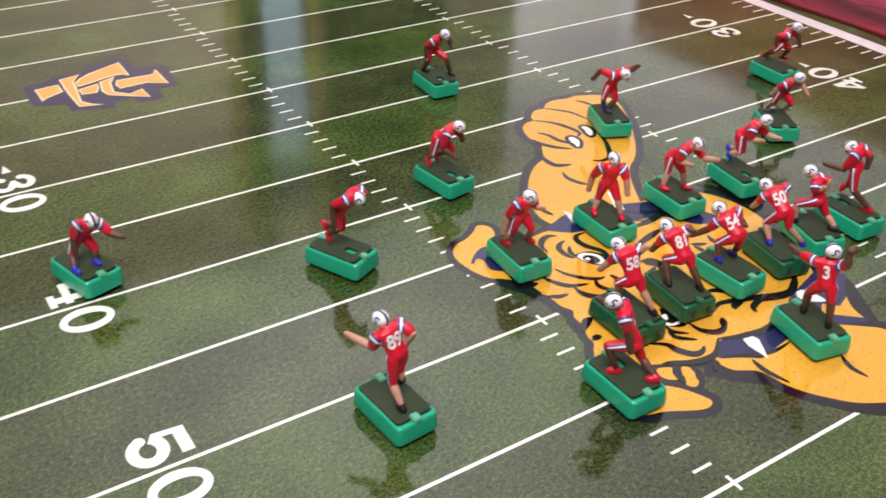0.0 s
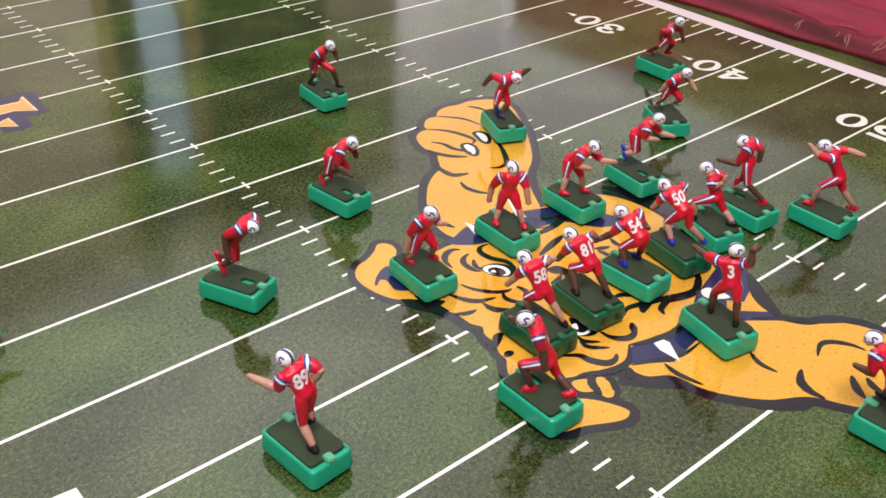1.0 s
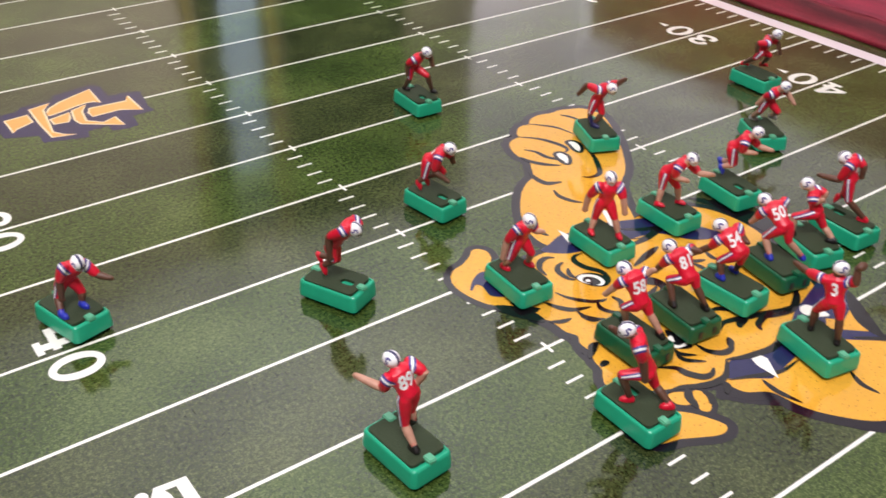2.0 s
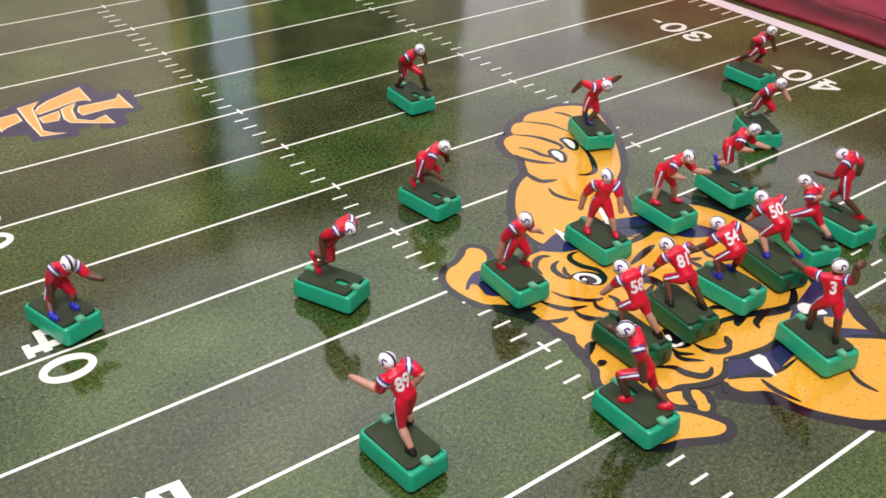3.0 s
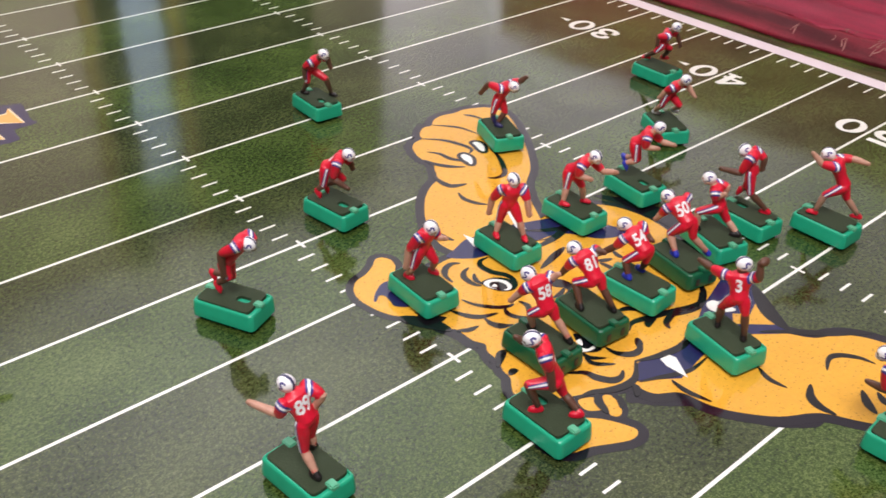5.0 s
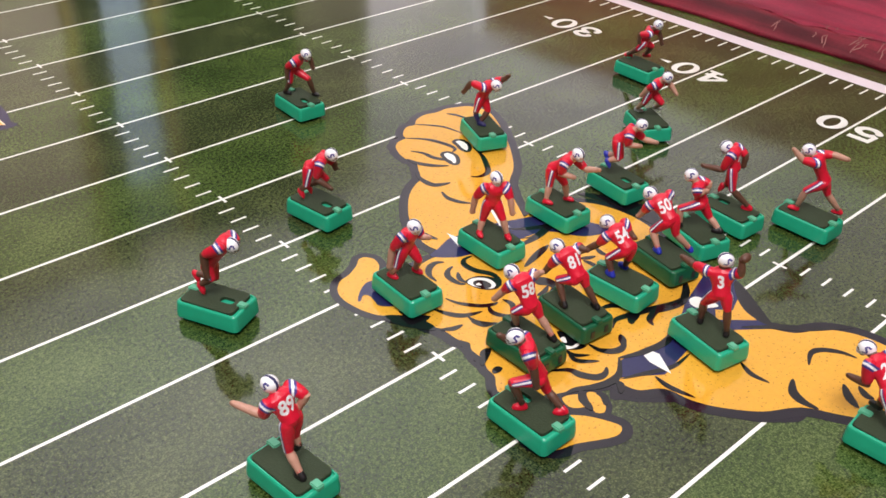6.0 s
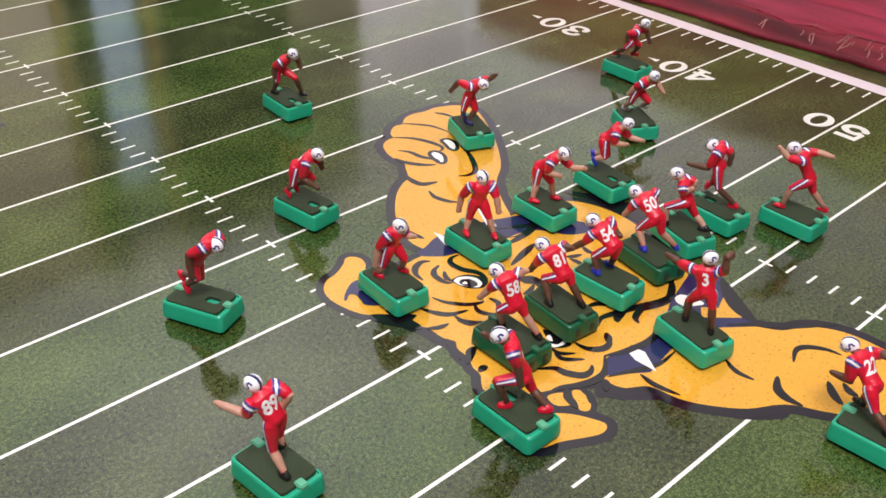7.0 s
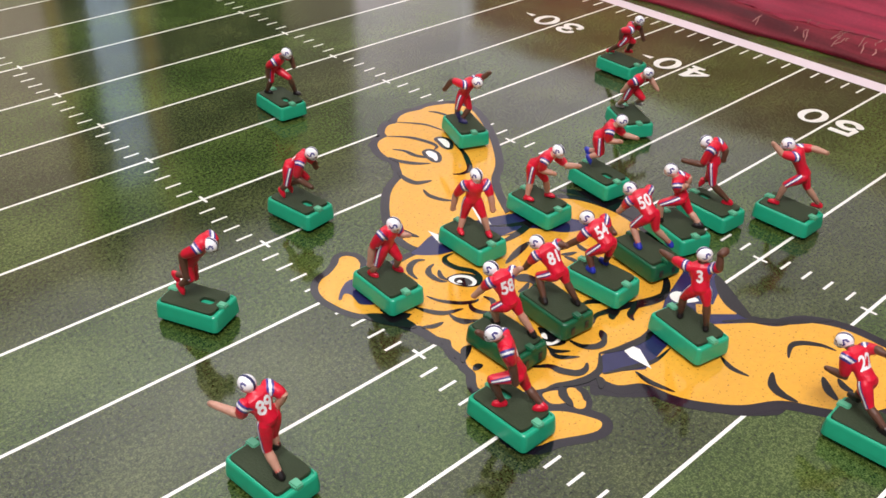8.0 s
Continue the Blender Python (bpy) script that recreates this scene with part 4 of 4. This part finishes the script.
def figurine(facing, skin, sock, shoe, sole, number, gaze, he, ch, pe, el, hl, er, hr, kl, fl, kr, fr, ball=None):
    """A small painted player cast in one piece, in millimetres from the middle of its base."""
    bm = bmesh.new()
    he, ch, pe, el, hl, er, hr, kl, fl, kr, fr = (Vector(p) for p in (he, ch, pe, el, hl, er, hr, kl, fl, kr, fr))
    a = radians(facing)
    ahead0 = Vector((math.cos(a), math.sin(a), 0))
    spine = ch - pe
    k = max(spine.length, 11.0)
    up = spine.normalized()
    right = ahead0.cross(up)
    if right.length < 0.2:
        right = ahead0.cross(Vector((0, 0, 1)))
    right.normalize()
    ahead = up.cross(right).normalized()
    body = framed(right, ahead, up, pe)
    section(bm, body, [(-3.6, 2.4, 2.2, 0.1), (-2.6, 4.2, 3.6, -0.2), (0, 5.0, 4.4, -0.6), (0.2 * k, 5.0, 4.0, -0.3), (0.40 * k, 5.1, 3.8, 0.0), (0.66 * k, 6.6, 4.4, 0.1), (0.86 * k, 8.0, 4.5, -0.2), (k, 7.6, 4.0, -0.4), (k + 1.5, 4.4, 2.9, -0.2), (k + 2.6, 2.2, 2.0, 0)], "red")
    bands, stripes = [], []
    for side, elbow, hand in ((-1, el, hl), (1, er, hr)):
        shoulder = pe + up * (k * 0.93) + right * side * 7.2
        out = elbow - shoulder
        if out.length > 13:
            elbow = shoulder + out.normalized() * 13
        fore = hand - elbow
        tube(bm, [shoulder, shoulder.lerp(elbow, 0.6), elbow, elbow + fore * 0.3, hand], [2.4, 2.35, 2.2, 2.3, 1.75], skin, 12)
        cuff = shoulder + (elbow - shoulder) * 0.74
        tube(bm, [shoulder - (elbow - shoulder) * 0.05, shoulder.lerp(cuff, 0.5), cuff], [3.3, 3.25, 2.9], "red", 14)
        bands.append((shoulder, ((elbow - shoulder).normalized() + right * side).normalized()))
        reach = fore.normalized() if fore.length > 0.1 else ahead
        flat = reach.orthogonal().normalized()
        blob(bm, framed(flat * 1.6, reach * 2.4, reach.cross(flat).normalized() * 2.0, hand + reach * 1.0), skin, seg=10)
        thumb = flat.cross(reach).normalized()
        tube(bm, [hand + reach * 0.4, hand + reach * 1.4 + thumb * 1.9], [0.7, 0.6], skin, 6)
    for side, knee, foot in ((-1, kl, fl), (1, kr, fr)):
        hip = pe + right * side * 2.6 - up * 1.0
        ankle = foot + Vector((0, 0, 1.6)) - ahead0 * 0.6
        hem = hip.lerp(knee, 0.97)
        tube(bm, [hip, hip.lerp(knee, 0.3), hip.lerp(knee, 0.65), hem], [3.7, 3.65, 3.0, 2.45], "red", 16)
        tube(bm, [knee, knee.lerp(ankle, 0.3), knee.lerp(ankle, 0.7), ankle], [2.15, 2.45, 1.85, 1.45], skin, 12)
        if sock:
            tube(bm, [knee.lerp(ankle, 0.66), ankle], [1.8, 1.5], sock, 10)
        stripes.append((hip + up * 2.5, hem, right * side))
        toe = Vector((ahead0.x, ahead0.y, 0.0))
        if foot.z - 14.5 > 3:
            toe = (toe * 0.5 + Vector((0, 0, -1))).normalized()
        cross = toe.cross(Vector((0, 0, 1))).normalized()
        lift = cross.cross(toe).normalized()
        blob(bm, framed(cross * 2.0, toe * 4.1, lift * 1.9, foot + toe * 1.0 + Vector((0, 0, 1.0))), shoe, seg=12)
        tube(bm, [foot - toe * 1.2 + lift * 0.9, ankle, ankle + (knee - ankle).normalized() * 1.6], [2.0, 1.9, 1.8], shoe, 10)
        blob(bm, framed(cross * 2.1, toe * 4.3, lift * 0.85, foot + toe * 1.1 + Vector((0, 0, 0.1))), sole or shoe, seg=12)
    g, dip = radians(gaze[0]), radians(gaze[1])
    look_at = Vector((math.cos(g) * math.cos(dip), math.sin(g) * math.cos(dip), math.sin(dip)))
    hright = look_at.cross(Vector((0, 0, 1))).normalized()
    lean = Matrix.Rotation(radians(gaze[2] if len(gaze) > 2 else 0), 3, look_at)
    hright = lean @ hright
    hup = hright.cross(look_at)
    tube(bm, [pe + up * k, he - hup * 1.5], [2.4, 2.2], skin, 10)
    shell = framed(hright * 3.8, look_at * 4.6, hup * 4.2, he)
    first_shell = len(bm.faces)
    blob(bm, shell, "white", seg=24)
    last_shell = len(bm.faces)
    blob(bm, framed(hright * 2.6, look_at * 2.7, hup * 3.0, he + look_at * 1.7 - hup * 2.0), skin, seg=12)
    for drop, wide in ((-1.3, 3.7), (-3.0, 3.1)):
        arc = [shell @ Vector((s * wide / 4.2, math.sqrt(max(0.05, 1 - s * s)) * 1.07, drop / 4.6)) for s in (-0.95, -0.6, 0.0, 0.6, 0.95)]
        tube(bm, arc, [0.42] * 5, "grey", 6)

    if ball:
        blob(bm, framed(Vector((3.9, 0, 0)), Vector((0, 2.5, 0)), Vector((0, 0, 2.5)), Vector(ball)), "brown", seg=12)

    # the paint: each facet takes the colour of the shape under it, then bands, stripes and number
    bm.faces.ensure_lookup_table()
    tree = BVHTree.FromBMesh(bm)
    under = [f.material_index for f in bm.faces]
    mesh = moulded(bm)
    bm.free()
    digits = None
    if number:
        text = lettering(number, 10.4, 0.36, 0.80) if number != "-" else bmesh.new()
        if number == "-":
            for x in (-1.75, 1.75):
                text.faces.new([text.verts.new((x + s * 1.0, t * 2.0, 0)) for s, t in ((-1, -1), (1, -1), (1, 1), (-1, 1))])
        digits = BVHTree.FromBMesh(text)
        text.free()
    to_body, to_shell = body.inverted(), shell.inverted()
    red, white, blue = COLOUR["red"], COLOUR["white"], COLOUR["blue"]
    count = len(mesh.polygons)
    mid = np.empty(count * 3)
    mesh.polygons.foreach_get("center", mid)
    paint = np.zeros(count, dtype=np.int32)
    down = Vector((0, 0, -1))
    for i, c in enumerate(mid.reshape(-1, 3)):
        c = Vector(c)
        _, _, at, _ = tree.find_nearest(c)
        tone = under[at]
        if first_shell <= at < last_shell:
            tone = COLOUR[helmet_paint((to_shell @ c).normalized(), skin)]
        elif tone == red:
            for p, across in bands:
                off = c - p
                t = off.dot(across) - 0.4
                if abs(t) < 1.75 and off.length < 5.2 and off.dot(up) > -3.4:
                    tone = white if abs(t) < 0.62 else blue
            if tone == red:
                for p, q, away in stripes:
                    d = q - p
                    t = (c - p).dot(d) / d.length_squared
                    off = c - p - d * t
                    if 0.0 < t < 1.05 and off.dot(away) > 1.0 and off.length < 6.5:
                        across = abs(off.dot(d.cross(away).normalized()))
                        if across < 1.1:
                            tone = white if across < 0.5 else blue
            if tone == red and digits:
                b = to_body @ c
                if b.y < -1.0 and digits.ray_cast(Vector((b.x, b.z - 0.62 * k, 5)), down)[0] is not None:
                    tone = white
        paint[i] = tone
    mesh.polygons.foreach_set("material_index", paint)
    for v in mesh.vertices:
        v.co *= FIGURE_SCALE
    return mesh


FIGURE_SCALE = 0.001015

cloth()


def game_piece(place, turn, facing, label, joints, skin="brown", sock="", shoe="red", sole="", number="-", gaze=None, deep=False, slot=""):
    """A player figurine standing on its vibrating base."""
    piece = tagged(new("game_piece"), label, "game piece", "football game pieces on the board")
    piece.matrix_world = pose(place[0], place[1], 0, 0, 0, turn)
    for name, mesh, tag in (("base", BASE[deep], "deep green plastic base" if deep else "bright green plastic base"), ("pad", PADS[slot], "dark olive pad")):
        ob = new(name, mesh)
        ob.parent = piece
        ob["label"] = tag
        if name == "base":
            base = ob
    for end in (1, -1):
        ob = new("tab", TABS[deep, end])
        ob.parent = base
    for x in (-0.013, 0.0, 0.013):
        for y in (-0.008, 0.008):
            ob = new("prong", PRONGS[deep, x, y])
            ob.parent = base
    if deep:
        for y in (-0.0055, 0.0055):
            ob = new("notch", NOTCH)
            ob.parent, ob.location = base, (BASE_L / 2, y, 0.0072)
    mesh = figurine(facing, skin, sock, shoe, sole, number, gaze or (facing, -15), **joints)
    mesh.transform(Matrix.Rotation(-radians(turn), 4, "Z"))
    for m in SLOTS:
        mesh.materials.append(m)
    mesh.name = "figurine"
    ob = new("figurine", mesh)
    ob.parent = piece
    ob["label"] = "painted plastic player in a red uniform and white helmet"
    return piece


game_piece((0.1272, 0.3150), -93.2, -68, "crouching red player with black boots on a slotted green base",
           dict(he=(3.2, -8, 53.6), ch=(0.5, -1.2, 47.5), pe=(-2.2, 5.4, 38.2), el=(8.7, -5.7, 47.5), hl=(9.3, -7.2, 41.3), er=(-7.9, 3.7, 41.4), hr=(-8, 4.1, 33.3), kl=(5.7, -6.2, 30.9), fl=(12, -5.1, 14.5), kr=(-5, 4.6, 27.9), fr=(-4.1, 12.7, 14.5)),
           skin="brown", number="", gaze=(-55, -28), sock="black", shoe="black", slot="front")
game_piece((0.0380, 0.1652), -82.0, -49, "running red player bent forward over a slotted green base",
           dict(he=(6.5, -7.4, 50.3), ch=(2.7, -3.1, 46), pe=(-3.3, 3.8, 39.5), el=(10.9, -3.6, 40.4), hl=(11.3, -4, 38), er=(-4.5, -3.8, 34.3), hr=(1.3, -10.5, 28.5), kl=(5.5, -1.9, 29.6), fl=(-2.8, 7.7, 21.8), kr=(-7, 3.6, 27), fr=(-9.8, 6.8, 20.7)),
           skin="brown", number="-", gaze=(-50, -32), shoe="red", slot="front")
game_piece((-0.0749, 0.1117), -65.0, -61, "red player bent low with one heel raised on a green base",
           dict(he=(6.6, -11.9, 53.3), ch=(5, -9, 55.3), pe=(-0.8, 1.5, 37.9), el=(11.6, -8.7, 52.2), hl=(11.1, -7.9, 47.6), er=(-8, 2.2, 43.6), hr=(-5.6, -2.1, 33.3), kl=(2, 2.5, 25.8), fl=(-4.3, 13.8, 24), kr=(-2.4, -1.8, 29.4), fr=(-6.4, 5.4, 21.1)),
           skin="brown", number="", gaze=(-52, -45), shoe="red", slot="front")
game_piece((-0.1183, -0.0274), -85.0, 94, "running red player numbered 89 reaching out on a green base",
           dict(he=(-4.1, 6.7, 61.4), ch=(-2.3, 3.6, 56.1), pe=(0.4, -0.7, 43.4), el=(-9.3, 5.2, 46.8), hl=(-16.2, 16.3, 49.5), er=(8.1, -3.1, 53.9), hr=(6, 0.2, 46.5), kl=(-2.2, -1.5, 25.7), fl=(-1.8, -9.9, 14.5), kr=(2.8, 0.4, 30.7), fr=(3.5, -0.7, 23.7)),
           skin="tan", number="89", gaze=(107, -12), sock="red", shoe="black")
game_piece((-0.2174, 0.1754), -73.9, -70, "bent red player with blue shoes on a green base",
           dict(he=(7.2, -6.2, 44.7), ch=(5.1, -4.4, 41.6), pe=(0.8, -0.7, 33.3), el=(16.3, -7.1, 33.1), hl=(20.8, -11, 31.7), er=(-4.1, -3.3, 33.9), hr=(-4.6, -2.8, 23.1), kl=(6.9, -2.5, 22.4), fl=(5.3, -4.9, 14.5), kr=(-5.8, 1.6, 21), fr=(-7.4, -8.2, 14.5)),
           skin="brown", number="", gaze=(-80, -48), sock="red", shoe="bright_blue")
game_piece((0.2110, 0.1794), -112, -74, "red player with both elbows raised on a green base",
           dict(he=(2.5, -8.6, 50.4), ch=(0.6, -2.2, 49.5), pe=(-0.8, 2.9, 37.3), el=(8.8, -9.2, 53.4), hl=(9.7, -12.5, 56.7), er=(-8.4, 7.8, 49.8), hr=(-10, 13.6, 41.4), kl=(3.2, -0.4, 25.7), fl=(-2, 2.1, 14.5), kr=(-4.5, 4.9, 26.1), fr=(-4.5, 5, 21)),
           skin="brown", number="", gaze=(-59, -40), sock="black", shoe="navy")
game_piece((0.4187, 0.1835), -92, -54, "red player striding with one leg back on a green base",
           dict(he=(6.3, -8.7, 51.8), ch=(2.6, -3.5, 44.5), pe=(0.5, -0.7, 34.6), el=(12.4, -7, 42.1), hl=(14.4, -9.7, 33.3), er=(-7, -0.4, 43.1), hr=(-7, -0.4, 37), kl=(7.3, -5, 30.1), fl=(16.8, 6.9, 14.5), kr=(-4.6, 1.3, 28.2), fr=(3.3, 17.9, 14.5)),
           skin="brown", number="", gaze=(-54, -20), shoe="red")
game_piece((0.3271, 0.1039), -118, -80, "red player with white shoes leaning forward on a green base",
           dict(he=(1.8, -10.3, 52.7), ch=(0.7, -4, 45.9), pe=(-0.2, 1.1, 36.9), el=(7.6, -9.3, 45.4), hl=(8.7, -15.5, 39.3), er=(-6.1, 0.4, 41.9), hr=(-6.8, 4.7, 35), kl=(4.3, -7.4, 28.7), fl=(19.4, 7.5, 14.5), kr=(-3.7, 3.8, 27.3), fr=(4.4, 14.9, 14.5)),
           skin="tan", number="", gaze=(-45, -35), shoe="grey")
game_piece((0.2291, 0.0562), -97, -58, "diving red player with blue shoes over a slotted green base",
           dict(he=(5.6, -9, 56.5), ch=(2.4, -3.9, 50), pe=(-2, 3.2, 41.7), el=(12.4, -8.6, 42.6), hl=(16.1, -14.6, 41.7), er=(-3.5, -5.5, 42.2), hr=(0.6, -12.1, 42.6), kl=(2.1, 2.2, 27.7), fl=(-3.4, 11.1, 27.2), kr=(-3.5, 0.1, 29.2), fr=(-7.4, 6.2, 24.6)),
           skin="tan", number="", gaze=(-43, -35), shoe="bright_blue", slot="front")
game_piece((0.1655, 0.0584), -92.2, -70, "crouching red player with both arms forward on a green base",
           dict(he=(3.4, -9.4, 53.6), ch=(1.5, -4.1, 47.8), pe=(-2.1, 5.8, 38.4), el=(10.7, -12.1, 40.8), hl=(13.1, -18.7, 42.4), er=(-5.2, -3.1, 39.4), hr=(-2.4, -10.6, 39.2), kl=(3.5, -1, 27.7), fl=(6.4, -2.1, 14.5), kr=(-5.1, 5.4, 26.5), fr=(-8.2, 4, 14.5)),
           skin="tan", number="", gaze=(-85, -22), shoe="red", sole="black")
game_piece((0.0990, 0.0576), -92.1, -115, "upright red player with arms hanging on a green base",
           dict(he=(0.1, -0.6, 56.3), ch=(0, -0.2, 50.1), pe=(-0.2, 1.4, 38.6), el=(6.3, -8.1, 41.8), hl=(6.6, -10, 33.9), er=(-6.7, 10.3, 39.6), hr=(-6.9, 11.9, 30), kl=(3.4, -5.4, 27.3), fl=(4.7, -9.6, 14.5), kr=(-3.4, 5.9, 24.4), fr=(-6.8, 4.6, 14.5)),
           skin="tan", number="", gaze=(-90, -35), shoe="red", sole="black")
game_piece((0.0226, 0.0538), -93.1, -79, "stooping red player with one arm hanging on a green base",
           dict(he=(2, -3.4, 52.8), ch=(0.4, -0.7, 46), pe=(-0.4, 0.7, 37.8), el=(7.9, -2.5, 42.9), hl=(9.7, -5.5, 43.1), er=(-8.8, 4, 36.7), hr=(-9.4, 5, 26.5), kl=(5.5, -3.9, 28.1), fl=(9.9, 3.2, 14.5), kr=(-5.1, 3.1, 24.4), fr=(-5.1, 8.6, 14.5)),
           skin="tan", number="", gaze=(-54, -40), shoe="red")
game_piece((0.2905, -0.0633), -90, 113, "throwing red player with one arm stretched back on a green base",
           dict(he=(-4.2, 9.9, 60.2), ch=(-1.8, 4.3, 55.7), pe=(1.3, -3.1, 40), el=(-10.4, 9.3, 54.4), hl=(-12.7, 14.8, 59.5), er=(7.5, -2.5, 57.3), hr=(10.5, -9.5, 56.1), kl=(-5.1, 4.4, 31.5), fl=(-4.1, 9.1, 14.5), kr=(5.8, -6, 29.7), fr=(14.3, -13.3, 14.5)),
           skin="tan", number="", gaze=(113, -5), sock="black", shoe="red", sole="black")
game_piece((0.2540, -0.0239), -94, 108, "running red player with striped red shoe on a slotted green base",
           dict(he=(-3.7, 11.4, 57.7), ch=(-1.9, 5.8, 56.5), pe=(-1.4, 4.2, 43.8), el=(-9, 8.5, 41), hl=(-12.4, 19, 42.7), er=(5.9, 0.9, 52.1), hr=(5.9, 1.1, 45.3), kl=(-3.3, 0.5, 29), fl=(6.3, -9, 14.5), kr=(0.9, 6.8, 29.4), fr=(-0.1, 9.7, 26)),
           skin="brown", number="-", gaze=(148, -48), shoe="red", slot="rear")
game_piece((0.2124, -0.0250), -106, 120, "striding red player with black boots on a green base",
           dict(he=(-5.3, 9.2, 52.5), ch=(-2.8, 4.9, 46.3), pe=(-0.7, 1.3, 34.2), el=(-7.4, 0.9, 42.2), hl=(-5.5, -2.4, 44.8), er=(5.9, 1.6, 45.2), hr=(5.6, 2.1, 40.4), kl=(-9.4, 10.3, 28.2), fl=(-8.5, 9.5, 14.5), kr=(5.6, -3.7, 22.1), fr=(5.7, -12.4, 14.5)),
           skin="tan", number="", gaze=(118, -10), sock="", shoe="black")
game_piece((0.1714, -0.0288), -100, 68, "running red player numbered 50 on a deep green base",
           dict(he=(-1.2, 17.7, 50), ch=(-0.8, 11.2, 48.5), pe=(-0.1, 1.1, 37.8), el=(-6.5, 16.4, 39.5), hl=(-6.7, 19.1, 35.2), er=(4.8, 7.7, 49.1), hr=(4.8, 7, 46.3), kl=(-3.4, 10.1, 26.7), fl=(-4.9, 2.6, 14.5), kr=(2.9, -2.9, 27.7), fr=(12.4, -9.4, 14.5)),
           skin="tan", number="50", gaze=(104, -12), sock="red", shoe="bright_blue", deep=True)
game_piece((0.1274, -0.0286), -87.1, 80, "crouching red player numbered 54, blue shoes, on a green base",
           dict(he=(-3.2, 14.6, 48), ch=(-2, 9.2, 44.8), pe=(0, -0.1, 35.1), el=(-8.7, 14.3, 34.3), hl=(-10.8, 23.8, 25.2), er=(4.7, 4.1, 42.7), hr=(5.5, 0.7, 40.6), kl=(-4.8, 9, 25.6), fl=(-5.2, 4.8, 14.5), kr=(2.9, -0.5, 26.5), fr=(8.1, 5.3, 14.5)),
           skin="brown", number="54", gaze=(119, -15), sock="red", shoe="bright_blue")
game_piece((0.0825, -0.0294), -95.2, 73, "running red player numbered 81 with black boots on deep green base",
           dict(he=(-2.9, 16.2, 48.4), ch=(-1.7, 9.6, 46.9), pe=(-0.2, 1, 34), el=(-8.1, 15.3, 37.4), hl=(-8.6, 18.1, 32.4), er=(4.2, 6.3, 49.2), hr=(4.9, 2.4, 49.2), kl=(-4.7, 11, 28.2), fl=(-7.1, 3.1, 14.5), kr=(3.2, -3.1, 28.2), fr=(6.3, -10.1, 14.5)),
           skin="brown", number="81", gaze=(105, -15), sock="black", shoe="black", deep=True)
game_piece((0.0387, -0.0312), -90.1, 79, "running red player numbered 58 on a deep green base",
           dict(he=(-3.3, 12.4, 52.4), ch=(-1.7, 6.2, 50.6), pe=(-0, 0, 35), el=(-8.6, 11.5, 42.8), hl=(-9.9, 16.4, 35.5), er=(4.8, 2.8, 50.8), hr=(5.5, 0.2, 53.5), kl=(-4.6, 7, 29.2), fl=(0.6, 9.1, 14.5), kr=(3.9, -4.3, 28.4), fr=(8, -11.9, 14.5)),
           skin="tan", number="58", gaze=(107, -18), sock="red", shoe="black", deep=True)
game_piece((-0.0030, -0.0743), -90.0, 140, "striding red player with red shoes on a slotted green base",
           dict(he=(-9.1, 7.6, 60.1), ch=(-5, 4.2, 54.9), pe=(0.9, -0.8, 35.9), el=(-5.9, -2.8, 45.7), hl=(-4.1, -4.3, 34.6), er=(-6.6, 13.3, 52.6), hr=(-9.5, 15.7, 55), kl=(-11, 5.4, 33.5), fl=(-4.2, 3.2, 14.5), kr=(7.6, -2.5, 23), fr=(8.7, -12.6, 14.5)),
           skin="brown", number="-", gaze=(135, -18), sock="black", shoe="red", slot="rear")
game_piece((0.1242, -0.0953), -101, 28, "red player numbered 3 with arms spread on a green base",
           dict(he=(0, 0.2, 61.2), ch=(0.4, 1.2, 53.4), pe=(-0.6, -1.9, 40.1), el=(1.6, 19.6, 47.5), hl=(4, 27.4, 46.9), er=(1.5, -9.5, 56.3), hr=(1.8, -8.3, 63.4), kl=(0, 7.3, 29), fl=(1.2, 7.8, 14.5), kr=(-0.1, -7.4, 32.3), fr=(1.8, -9, 14.5), ball=(3, -9.3, 65.9)),
           skin="brown", number="3", gaze=(-41, -5), sock="black", shoe="black")
game_piece((0.1249, -0.2063), -86.1, 80, "running red player numbered 22 on a green base",
           dict(he=(4.9, 27.8, 48.2), ch=(3.7, 21.2, 45.7), pe=(1.9, 10.7, 34.2), el=(-2.5, 20, 33.7), hl=(-1, 28.4, 31.9), er=(8.2, 12.5, 49.4), hr=(7.6, 8.8, 49.4), kl=(-2.2, 4.4, 23.6), fl=(-3.2, -6.8, 14.5), kr=(5.2, 12.6, 23.9), fr=(5.5, 14, 17.5)),
           skin="brown", number="22", gaze=(107, -10), sock="black", shoe="black")
